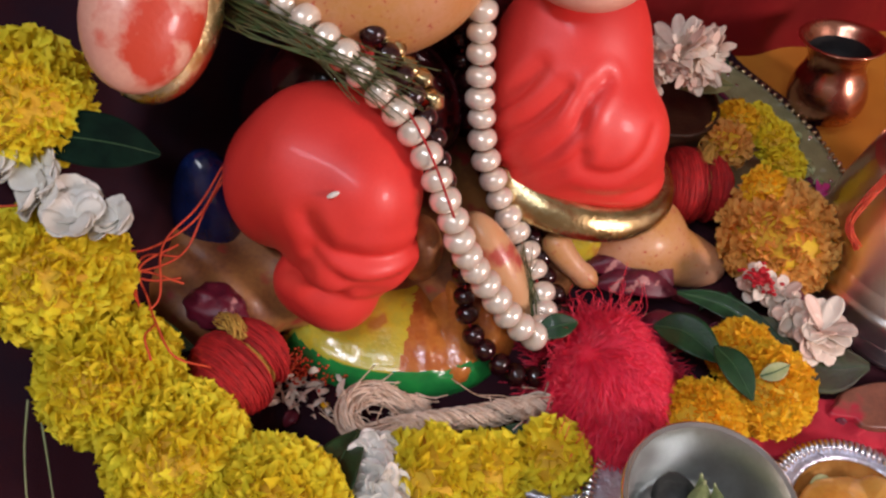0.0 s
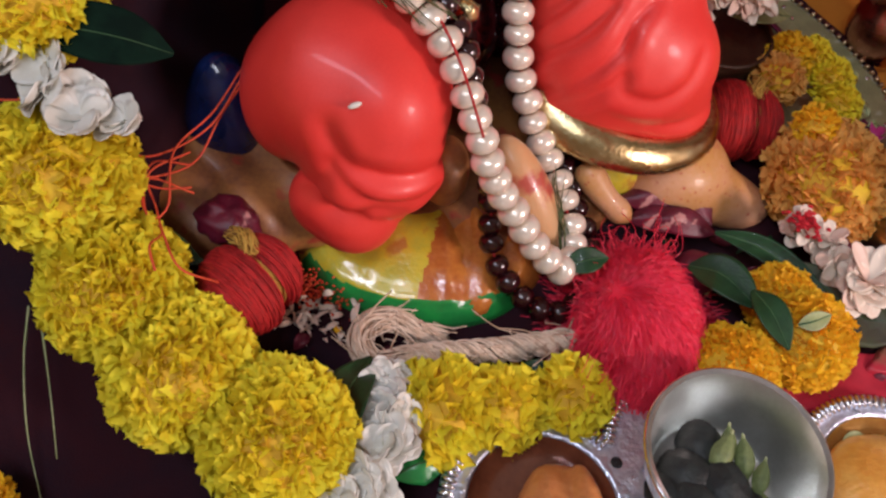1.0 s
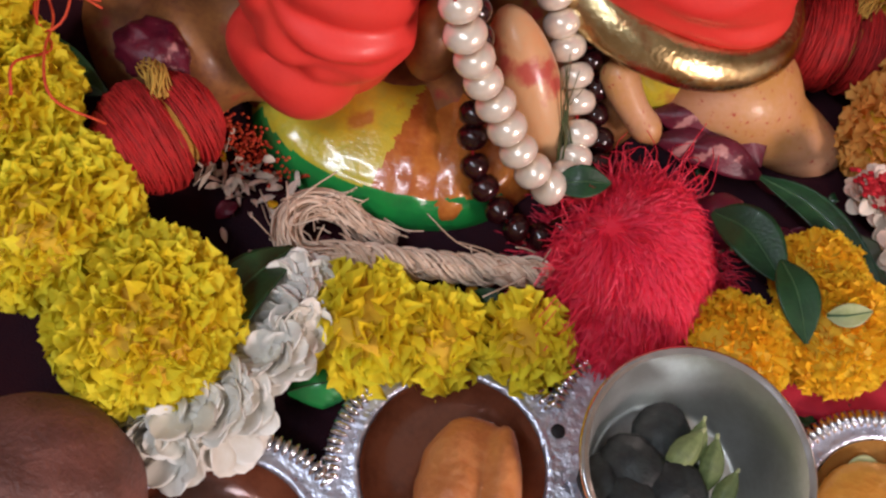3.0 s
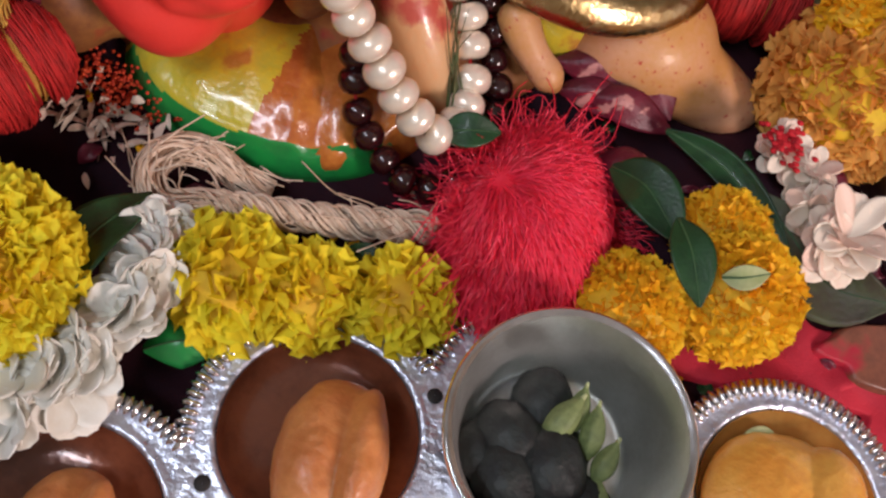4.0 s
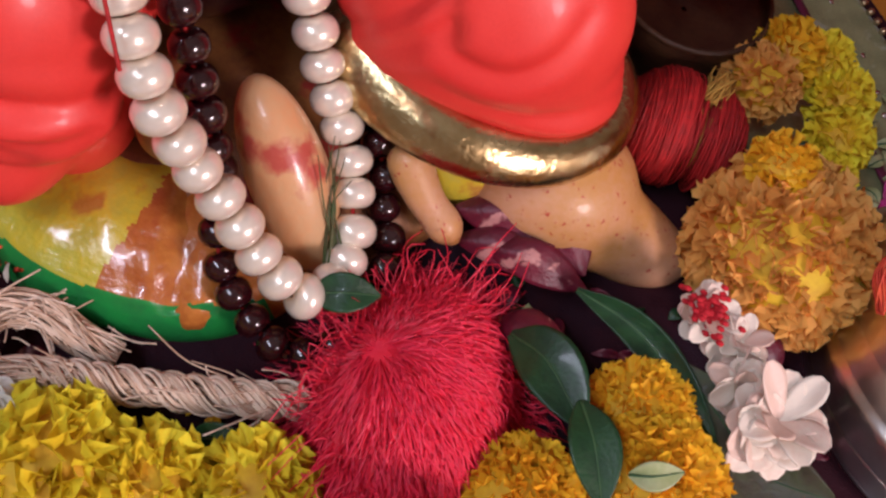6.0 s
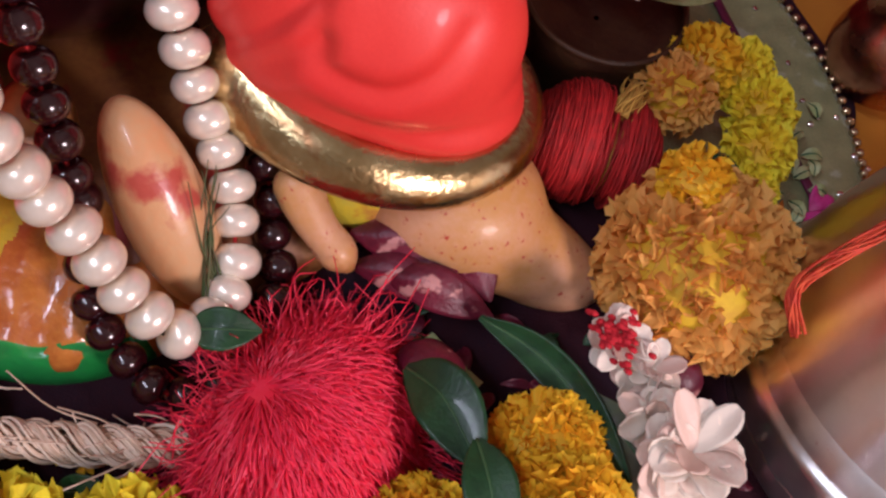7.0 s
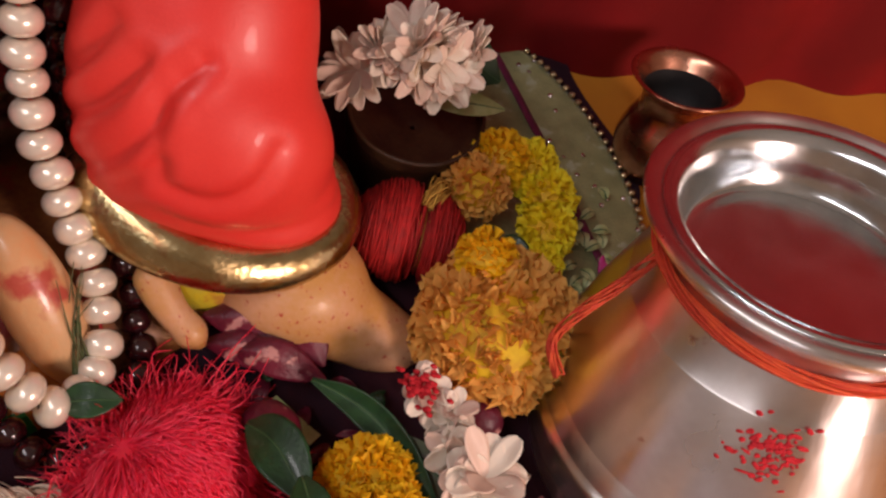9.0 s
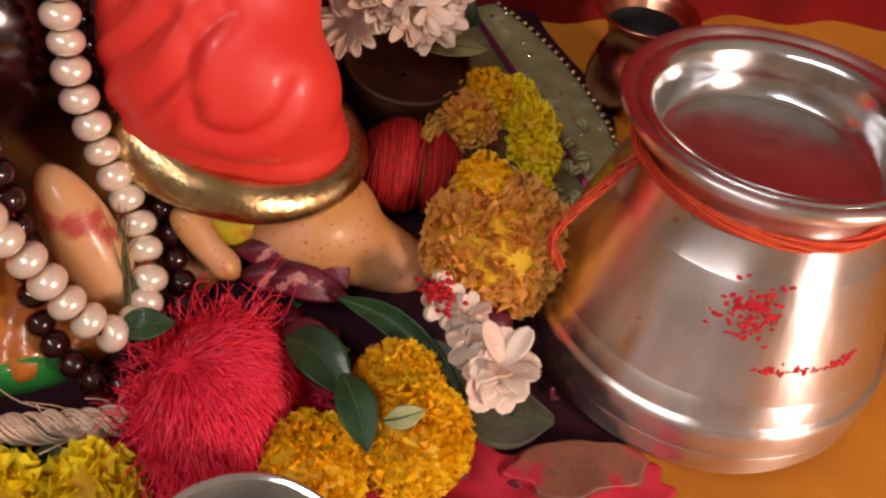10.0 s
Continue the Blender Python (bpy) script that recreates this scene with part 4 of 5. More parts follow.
def rope():
    top = root("cotton_rope", (0.110, 0.284, 0.010), "twisted cream cotton rope with an open loop", "rope")
    o = V3((0.110, 0.284, 0.010))
    z = 0.017
    path = [(0.152, 0.311, z - 0.004), (0.140, 0.3020, z), (0.1275, 0.2950, z), (0.1139, 0.2874, z + 0.001), (0.1005, 0.2803, z + 0.002), (0.0905, 0.2744, z + 0.003), (0.0835, 0.2690, z + 0.004), (0.0770, 0.2698, z + 0.004),
            (0.0715, 0.2763, z + 0.004), (0.0735, 0.2850, z + 0.004), (0.0816, 0.2905, z + 0.002), (0.0920, 0.2912, z - 0.002), (0.1030, 0.2930, z - 0.006)]
    body = spline([V3(p) - o for p in path[:6]], 60)
    t = np.gradient(body, axis=0)
    t /= np.linalg.norm(t, axis=1)[:, None]
    ply = []
    for j in range(3):
        line = []
        for k in range(60):
            u = np.cross(t[k], [0, 0, 1.0])
            u /= np.linalg.norm(u)
            w = np.cross(t[k], u)
            a = 2.094 * j + k * 0.42
            line.append(body[k] + 0.0029 * (math.cos(a) * u + math.sin(a) * w))
        ply.append(line)
    for j, line in enumerate(ply):
        tagged(made("ply", strands(line, 24, 0.0028, 0.00042, 4, 60, 6.0, 30 + j, 0.5), ROPE, top), kind="stuff")
    g = np.random.default_rng(45)
    fuzz = []
    whole = spline([V3(p) - o for p in path], 120)
    for _ in range(110):
        k = int(g.integers(2, 112))
        c = whole[k] + g.normal(0, 0.0030, 3) * V3((1, 1, 0.6)) + V3((0, 0, 0.0015))
        d = whole[min(k + 6, 119)] - whole[k] + g.normal(0, 0.0035, 3)
        fuzz.append(tube(spline([c, c + d * 0.6 + g.normal(0, 0.0012, 3), c + d * 1.4 + g.normal(0, 0.0018, 3)], 8), 0.00030, 3))
    tagged(made("fuzz", join(*fuzz), ROPE, top, "stray cotton fibres"), kind="stuff")
    tagged(made("loop", strands([V3(p) - o for p in path[4:]], 60, 0.0052, 0.00042, 4, 34, 2.2, 40, 0.8), ROPE, top), kind="stuff")


rope()


def thread_ball(at, r, label, seed, squash=0.85, turn=0.0):
    """A wound skein, tied a little off its middle with yellow strands."""
    g = np.random.default_rng(seed)
    top = root("thread_ball", at, label, "thread ball", "balls of red thread")
    long = V3((math.cos(turn), math.sin(turn), 0))
    tie = 0.22

    def girth(off):
        return math.sqrt(max(0.06, 1 - (off / 1.05) ** 2)) * (1 - 0.38 * math.exp(-((off - tie) / 0.20) ** 2))

    out = []
    for i in range(340):
        A = axes(long + g.normal(0, 0.05, 3), (0.1, 0.2, 0.95))
        off = g.uniform(-0.95, 1.0)
        a = np.linspace(0, 2 * np.pi, 26)
        P = (np.outer(np.cos(a), A[1]) + np.outer(np.sin(a), A[2])) * girth(off) * r * g.uniform(0.95, 1.03) + A[0] * off * r
        P += np.outer(np.sin(a + g.uniform(0, 6.28)), long) * r * 0.05
        P[:, 2] *= squash
        out.append(tube(P, r * 0.018, 4))
    tagged(made("winding", join(*out), THREADR, top), kind="stuff")
    rows = [[long * off * r + (np.cross(long, (0, 0, 1)) * math.cos(a) + V3((0, 0, squash)) * math.sin(a)) * girth(off) * r * 0.95 for a in np.linspace(0, 2 * np.pi, 22, endpoint=False)] for off in np.linspace(-0.99, 1.02, 22)]
    made("core", sheet(np.array(rows), True), THREADR, top)
    band = []
    for i in range(26):
        off = tie + g.normal(0, 0.05)
        a = np.linspace(0, 2 * np.pi, 24)
        A = axes(long + g.normal(0, 0.05, 3), (0.1, 0.2, 0.95))
        P = (np.outer(np.cos(a), A[1]) + np.outer(np.sin(a), A[2])) * girth(off) * r * 1.06 + A[0] * off * r
        P[:, 2] *= squash
        band.append(tube(P, r * 0.020, 4))
    tagged(made("yellow_tie", join(*band), THREADY, top, "yellow cotton tie"), kind="stuff")
    side = np.cross((0, 0, 1), long)
    c = long * tie * r + V3((0, 0, squash * r * 0.72))
    tagged(made("yellow_tuft", strands([c + side * r * 0.1, c + side * r * 0.45 + long * r * 0.15 + V3((0, 0, 0.12 * r)), c + side * r * 0.85 + long * r * 0.18 - V3((0, 0, 0.15 * r))], 46, r * 0.20, r * 0.016, 4, 12, 1.0, seed + 1, 0.6), THREADY, top, "yellow cotton strands"), kind="stuff")
    return top


thread_ball((0.2010, 0.4530, 0.0240), 0.0205, "ball of red thread with a yellow tuft near the idol's foot", 51, 0.95, 0.3)
thread_ball((0.0285, 0.2715, 0.0430), 0.0185, "ball of red thread with a yellow strand beside the marigolds", 52, 0.95, 1.2)


def loose_thread(label, lines, m=THREADO, r=0.00045):
    o = V3(lines[0][0])
    top = root("loose_thread", tuple(o), label, "thread")
    for ln in lines:
        made("strand", tube(spline([V3(q) - o for q in ln], 40), r, 5), m, top)


loose_thread("tangled orange red thread hanging from the idol onto the marigolds", [
    [(0.003, 0.330, 0.085), (-0.002, 0.318, 0.075), (-0.004, 0.300, 0.068), (-0.012, 0.285, 0.072), (-0.020, 0.278, 0.078), (-0.010, 0.282, 0.070), (0.000, 0.288, 0.068)],
    [(0.001, 0.332, 0.088), (-0.004, 0.316, 0.078), (-0.010, 0.296, 0.075), (-0.003, 0.276, 0.070), (-0.008, 0.270, 0.068), (-0.014, 0.283, 0.072), (0.002, 0.286, 0.068)],
    [(0.002, 0.331, 0.086), (-0.004, 0.312, 0.074), (-0.016, 0.292, 0.074), (-0.024, 0.284, 0.085), (-0.042, 0.284, 0.098), (-0.060, 0.276, 0.100)],
    [(-0.006, 0.300, 0.072), (-0.014, 0.284, 0.074), (-0.008, 0.276, 0.066), (0.003, 0.262, 0.074), (0.014, 0.252, 0.074), (0.024, 0.258, 0.062)],
    [(-0.004, 0.296, 0.070), (-0.016, 0.290, 0.072), (-0.012, 0.274, 0.070), (-0.002, 0.268, 0.066), (0.004, 0.252, 0.082), (0.010, 0.244, 0.082)]])
loose_thread("thin red thread crossing the pearls", [[(0.045, 0.362, 0.140), (0.068, 0.345, 0.131), (0.082, 0.334, 0.121), (0.096, 0.322, 0.104)]], THREADR, 0.0005)

# ---- silver tray, cup, sweets ----
TRAY = V3((0.2899, 0.1044))
LOBES = [V3(c) for c in ((0.1130, 0.1790), (0.1585, 0.2375), (0.2130, 0.2790), (0.2880, 0.2945))]
for k in range(1, 14):
    a = math.radians(90 - 22.5 * k)
    LOBES.append(TRAY + 0.19 * V3((math.cos(a), math.sin(a))))
LOBE_R, BOWL_R = 0.0390, 0.0297


def tray_edge(a):
    d = V3((math.cos(a), math.sin(a)))
    best = 0.188
    for c in LOBES:
        o = c - TRAY
        b = d @ o
        q = b * b - o @ o + LOBE_R ** 2
        if q > 0:
            best = max(best, b + math.sqrt(q))
    return best


def tray():
    top = root("tray", (TRAY[0], TRAY[1], 0.0), "scalloped embossed silver tray with round wells for offerings", "tray")
    A = np.linspace(0, 2 * np.pi, 1080, endpoint=False)
    E = np.array([tray_edge(a) for a in A])
    rows = []
    for f in np.concatenate([[0.02], np.linspace(0.1, 0.62, 8), np.linspace(0.64, 0.985, 74)]):
        x, y = f * E * np.cos(A) + TRAY[0], f * E * np.sin(A) + TRAY[1]
        z = np.full_like(x, 0.0140)
        for i, c in enumerate(LOBES):
            if i == 2:
                continue
            d = np.hypot(x - c[0], y - c[1])
            z -= 0.0082 * step(BOWL_R, BOWL_R - 0.004, d)
            z += 0.0006 * np.exp(-((d - BOWL_R - 0.0006) / 0.0007) ** 2)
        rows.append(np.stack([x - TRAY[0], y - TRAY[1], z], 1))
    skirt = np.stack([E * np.cos(A), E * np.sin(A), np.full_like(E, 0.0130)], 1)
    rows += [skirt, skirt * V3((1.004, 1.004, 0)) + V3((0, 0, 0.0100)), skirt * V3((0.99, 0.99, 0)) + V3((0, 0, 0.0045))]
    made("tray_top", sheet(np.array(rows), True), SILVER, top)
    made("tray_foot", lathe([(0.15, 0.0045), (0.15, 0.0072), (0.165, 0.0072), (0.165, 0.0045)], 64), SILVER, top)
    # added linings: brown and amber stand for the sweets mirrored in the metal
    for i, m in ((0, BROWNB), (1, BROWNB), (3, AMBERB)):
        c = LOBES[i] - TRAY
        made("well_reflection", lathe(rounded([(0.001, 0.0066), (0.0150, 0.0067), (0.0215, 0.0080), (0.0262, 0.0108), (0.0284, 0.0132), (0.0288, 0.0138)], 24), 64, (c[0], c[1], 0)), m, top, "glossy brown layer standing for reflections in the well" if i < 3 else "glossy amber layer standing for reflections in the well")
    # ribs along the scalloped edge, on the side of the idol
    line = np.array([(tray_edge(a) * math.cos(a), tray_edge(a) * math.sin(a)) for a in np.linspace(math.radians(60), math.radians(172), 2400)])
    s = np.concatenate([[0], np.cumsum(np.linalg.norm(np.diff(line, axis=0), axis=1))])
    rib = None
    for d in np.arange(0.001, s[-1], 0.0027):
        c = V3([np.interp(d, s, line[:, i]) for i in range(2)])
        e = V3([np.interp(d + 0.0006, s, line[:, i]) for i in range(2)])
        if rib is None:
            rib = made("rib", ball((0, 0, 0), (0.00125, 0.0034, 0.0024), nu=10, nv=7), CHROME, top)
            ob = rib
        else:
            ob = new("rib", rib.data)
            ob.parent = top
        ob.location = (c[0] * 0.984, c[1] * 0.984, 0.0142)
        ob.rotation_euler = (0, 0, math.atan2(e[1] - c[1], e[0] - c[0]))
    # flat black discs paint the shade inside the tray's holes
    for x, y in ((0.1390, 0.2090), (0.1810, 0.2650)):
        made("hole", lathe([(0.0001, 0.0142), (0.0021, 0.0142), (0.0024, 0.0139)], 20, (x - TRAY[0], y - TRAY[1], 0.0002)), BLACK, top, "small black disc for the shade in a hole")


tray()


def cup():
    top = root("cup", (0.2168, 0.2680, 0.0140), "small round steel cup holding cardamom and dark dried fruit", "cup")
    prof = [(0.001, 0.0004), (0.022, 0.0004), (0.0258, 0.004), (0.0290, 0.014), (0.0318, 0.026), (0.0330, 0.0295), (0.0345, 0.0305), (0.0348, 0.0315), (0.0340, 0.0325), (0.0322, 0.0318), (0.0306, 0.0265), (0.0276, 0.014), (0.0245, 0.0045), (0.021, 0.0018), (0.001, 0.0016)]
    made("cup_wall", lathe(rounded(prof[:6], 26), 72), STEEL_M, top, "outer wall")
    made("cup_rim", lathe(rounded(prof[5:10], 18), 72), CHROME, top, "rolled rim")
    made("cup_lining", lathe(rounded(prof[9:], 26), 72), STEEL_M, top, "smooth inside")


cup()
CUP = V3((0.2168, 0.2680, 0.0140))
g = np.random.default_rng(5)
for x, y, z, a, k in [(-0.011, -0.004, 0.009, 0.4, 1.05), (0.002, -0.006, 0.011, 0.9, 1.1), (-0.006, -0.015, 0.009, 0.5, 1.1), (0.007, -0.016, 0.009, 1.8, 1.0), (-0.008, 0.008, 0.008, 1.2, 1.0), (0.014, -0.009, 0.007, 0.2, 0.9), (0.001, 0.001, 0.005, 0.2, 0.9), (-0.016, -0.012, 0.007, 0.9, 0.9)]:
    A = V3(Euler((g.uniform(-0.3, 0.3), g.uniform(-0.3, 0.3), a)).to_matrix())
    v, f = ball((0, 0, 0), (0.0112 * k, 0.0090 * k, 0.0078 * k), A, 20, 14, 0.10)
    ob = made("dried_fruit", (v, f), BERRY)
    ob.location = tuple(CUP + V3((x * 1.08, y * 1.08, z + 0.003)))
    tagged(ob, "blue black dried fruit with dusty bloom in the cup", "fruit", "dried fruit in the cup")


def pod(at, long, size):
    A = axes(long, (0.1, 0.3, 0.9))
    rows = []
    for s in np.linspace(0, 1, 14):
        r = size * 0.235 * math.sin(math.pi * min(0.97, max(0.03, s)) ** 0.85) ** 0.8
        ring = []
        for a in np.linspace(0, 2 * np.pi, 18, endpoint=False):
            k = 1 + 0.10 * math.cos(6 * a)
            ring.append(A[0] * (s - 0.5) * size + (A[1] * math.cos(a) + A[2] * math.sin(a)) * r * k)
        rows.append(ring)
    top = root("cardamom_pod", tuple(CUP + V3(at) + V3((0, 0, 0.004))), "green ribbed cardamom pod lying in the cup", "spice", "cardamom pods")
    made("husk", sheet(np.array(rows), True), POD, top)
    made("stalk", tube([A[0] * size * 0.47, A[0] * size * 0.58], [0.0008, 0.0005], 6), LEAF_P, top)


for at, long, size in [((-0.002, 0.006, 0.014), (0.2, 0.9, 0.3), 0.017), ((0.0075, 0.0085, 0.011), (-0.3, 0.9, 0.3), 0.016), ((0.0145, 0.003, 0.011), (0.0, 0.9, 0.35), 0.014), ((0.018, -0.007, 0.009), (-0.5, 0.9, 0.1), 0.013), ((0.001, 0.012, 0.010), (-0.2, 0.9, 0.4), 0.015)]:
    pod(at, long, size)


def sweet(at, radii, m, label, seed, ridge):
    """A soft lump pressed into two or three long pleats."""
    def relief(P):
        return np.array([[0.0007 * noise.noise(Vector(p) * 120 + Vector((seed, 0, 0))) + 0.0003 * noise.noise(Vector(p) * 420) for p in row] for row in P])
    A = axes((0.34, -0.94, 0.10))
    at = V3(at)
    ells = [(at, V3((radii[1], radii[0], radii[2] * 0.85)), A)]
    for s, h, w in ((-0.25, 0.40, 0.74), (0.48, 0.85, 0.42)):
        ells.append((at + A[1] * s * radii[0] + V3((0, 0, h * radii[2] * 0.55)), V3((radii[1] * 0.90, radii[0] * w, radii[2] * 0.74)), A))
    v, f = lump(at, ells, 90, 60, ridge, relief)
    return tagged(made("sweet", (v, f), m), label, "sweet", "sweets in the tray wells")


sweet((0.1660, 0.2325, 0.0170), (0.0155, 0.0235, 0.0150), SWEET, "orange brown pleated sweet in a well of the tray", 1, 0.0016)
sweet((0.2880, 0.2930, 0.0130), (0.0250, 0.0225, 0.0120), SWEETY, "amber jelly like sweet in a well of the tray", 2, 0.0025)
sweet((0.1180, 0.1750, 0.0145), (0.0140, 0.0225, 0.0125), SWEET, "brown pleated sweet in a well of the tray", 3, 0.0010)
leaf("pale green leaf scrap beside the amber sweet", [(0.2690, 0.3030, 0.0120), (0.2720, 0.3070, 0.0140), (0.2780, 0.3120, 0.0130)], 0.0090, (0, -0.3, 1), LEAF_P)

# ---- pots ----


LEANING = Vector((0, 0, 1)).rotation_difference(Vector((-0.150, 0.165, 0.97))).to_euler()


def steel_pot():
    top = root("steel_pot", (0.3370, 0.4435, 0.0075), "polished steel water pot smeared with red powder, thread round its neck", "pot")
    top.rotation_euler = LEANING
    prof = [(0.001, -0.009), (0.060, -0.009), (0.0670, -0.007), (0.0692, -0.002), (0.0700, 0.0060), (0.0700, 0.0064), (0.0696, 0.0068), (0.0700, 0.0072), (0.0702, 0.0170), (0.0700, 0.0188), (0.0690, 0.0200), (0.0676, 0.0206), (0.0674, 0.0212), (0.0654, 0.0290), (0.0650, 0.0294), (0.0648, 0.0300), (0.0607, 0.046), (0.0558, 0.060), (0.0510, 0.073), (0.0507, 0.0735), (0.0503, 0.0738), (0.0468, 0.084), (0.0440, 0.0910), (0.0436, 0.0945), (0.0465, 0.0985), (0.0530, 0.1030), (0.0562, 0.1070), (0.0566, 0.1085), (0.0558, 0.1096), (0.0525, 0.1092), (0.0480, 0.1060), (0.044, 0.100), (0.042, 0.093)]
    made("pot_body", lathe(prof, 120), STEEL_S, top)
    g = np.random.default_rng(9)
    a = np.linspace(0, 2 * np.pi, 80)
    ring = np.stack([0.0465 * np.cos(a), 0.0465 * np.sin(a), 0.0895 + 0.0012 * np.sin(2 * a)], 1)
    made("neck_thread", strands(ring, 14, 0.0020, 0.0006, 4, 70, 14.0, 61, 0.3), THREADO, top, "orange red thread tied round the neck")
    tail = [(-0.043, -0.016, 0.0885), (-0.050, -0.026, 0.081), (-0.059, -0.036, 0.072), (-0.064, -0.043, 0.062), (-0.058, -0.048, 0.054)]
    made("thread_tail", strands(tail, 15, 0.0019, 0.00032, 4, 36, 6.0, 62, 1.5), THREADO, top, "loose end of the tied thread")
    # red powder marks on the body
    marks = []
    for k in range(170):
        an, z = math.radians(-84 + g.normal(0, 5)), 0.064 + g.normal(0, 0.0045)
        if g.uniform() < 0.35:
            an, z = math.radians(-55 + g.uniform(-24, 14)), 0.045 + g.normal(0, 0.0010)
        r = np.interp(z, [0.030, 0.046, 0.060, 0.073, 0.084], [0.0648, 0.0607, 0.0558, 0.0510, 0.0468]) + 0.0001
        e = V3((math.cos(an), math.sin(an), 0.3))
        marks.append(ball(e * V3((r, r, 0)) + V3((0, 0, z)), (g.uniform(0.0005, 0.0030 if k % 4 == 0 else 0.0014), g.uniform(0.0004, 0.0011), 0.00025), axes((-math.sin(an), math.cos(an), g.normal(0, 0.6)), e), 7, 5))
    tagged(made("powder_smear", join(*marks), KUMKUM, top, "smears of red powder"), kind="stuff")


steel_pot()
rim = Matrix.Translation((0.3370, 0.4435, 0.0075)) @ LEANING.to_matrix().to_4x4() @ Vector((0, 0, 0.0966))
dish = root("dish", tuple(rim), "shallow polished steel dish covering the pot's mouth", "dish")
dish.rotation_euler = LEANING
made("dish_body", lathe(V3([(0.001, -0.0090), (0.026, -0.0090), (0.0335, -0.0084), (0.0348, -0.0065), (0.0368, 0.0050), (0.0385, 0.0090), (0.0415, 0.0105), (0.0425, 0.0112), (0.0423, 0.0120), (0.0412, 0.0122), (0.0385, 0.0112), (0.0368, 0.0085), (0.0350, 0.0010), (0.0335, -0.0060), (0.0318, -0.0074), (0.0300, -0.0071), (0.0280, -0.0078), (0.012, -0.0080), (0.00002, -0.0080)]) * V3((1.19, 1.0)), 120), STEEL, dish)
copper = root("copper_pot", (0.2800, 0.5640, 0.0030), "small copper pot with a flared dark mouth", "pot")
copper.rotation_euler = LEANING
copper.scale = (1.0, 1.0, 0.74)
made("copper_body", lathe(rounded([(0.001, 0.001), (0.017, 0.001), (0.0190, 0.004), (0.022, 0.012), (0.0225, 0.022), (0.0205, 0.033), (0.0175, 0.042), (0.0165, 0.049), (0.0185, 0.058), (0.0230, 0.0645), (0.0246, 0.0665), (0.0240, 0.0675), (0.0212, 0.0655), (0.0172, 0.0575)], 60), 72), COPPER, copper)
# black lining puts the mouth's inner shade into its colour
made("mouth", lathe([(0.0171, 0.0575), (0.0160, 0.0480), (0.0130, 0.030), (0.001, 0.028)], 48), BLACK, copper, "inside blacked in for the shade of the mouth")

# ---- round olive mat with beaded edge ----
mat_at = (0.2180, 0.5270, 0.0)
olive = root("oval_mat", mat_at, "oval olive brocade mat edged with tiny gold beads", "mat")
olive.rotation_euler = (0, 0, -0.710)
mv, mf = lathe(rounded([(0.001, 0.0050), (0.030, 0.0052), (0.052, 0.0056), (0.0570, 0.0056), (0.0575, 0.0046), (0.0570, 0.0022)], 30)[::-1], 96)
made("mat_cloth", (mv * V3((1.62, 0.88, 1)), mf), OLIVE, olive)
BEADG = mat("gilt_bead", (0.62, 0.50, 0.30), rough=0.25, metal=0.9)
first = None
for k in range(116):
    a = 2 * math.pi * k / 116
    if first is None:
        first = made("edge_bead", ball((0, 0, 0), (0.0018, 0.0018, 0.0017), nu=10, nv=7), BEADG, olive)
        ob = first
    else:
        ob = new("edge_bead", first.data)
        ob.parent = olive
    ob.location = (0.0927 * math.cos(a), 0.0503 * math.sin(a), 0.0066)
for p in ([(-0.070, 0.0240, 0.0066), (-0.030, 0.0215, 0.0066), (0.010, 0.0190, 0.0066), (0.050, 0.0150, 0.0066), (0.078, 0.0130, 0.0066)],):
    made("ribbon", tube(spline(p, 30), 0.0024, 8, 0.4), PLUM, olive, "plum coloured ribbon")
g = np.random.default_rng(13)
sequin = None
for k in range(18):
    if sequin is None:
        sequin = made("sequin", lathe([(0.0001, 0.0004), (0.0010, 0.0004), (0.0012, 0.0001)], 10), CHROME, olive, "tiny bright sequin")
        ob = sequin
    else:
        ob = new("sequin", sequin.data)
        ob.parent = olive
    ob.location = (g.uniform(-0.06, 0.07), g.uniform(0.024, 0.042), 0.0060)
    ob.rotation_euler = (g.normal(0, 0.3), g.normal(0, 0.3), 0)
PETAL_M = mat("magenta_petal", (0.62, 0.05, 0.26), (0.45, 0.02, 0.15), rough=0.5, scale=120)
for x, y, a in ((0.2440, 0.5130, 0.4), (0.2760, 0.4880, 1.4), (0.2830, 0.4790, 2.4)):
    top = root("petal", (x, y, 0.0080), "loose bright magenta petal on the olive mat", "petal", "fallen magenta petals")
    d = V3((math.cos(a), math.sin(a), 0)) * 0.011
    made("petal_blade", blade([V3((0, 0, 0)), d * 0.5 + V3((0, 0, 0.0025)), d], 0.0085, (0, -0.3, 1), 0.0004, 0.3, 10, 3, 1.1, 0.15), PETAL_M, top)
g = np.random.default_rng(14)
for k in range(16):
    x, y = 0.262 + g.normal(0, 0.010), 0.495 + g.normal(0, 0.012)
    a = g.uniform(0, 6.28)
    d = V3((math.cos(a), math.sin(a), 0)) * g.uniform(0.005, 0.009)
    leaf("snippet of pale green leaf on the olive mat", [(x, y, 0.0085), tuple(V3((x, y, 0.0105)) + d * 0.5), tuple(V3((x, y, 0.0085)) + d)], 0.0045, (0, -0.2, 1), LEAF_P)

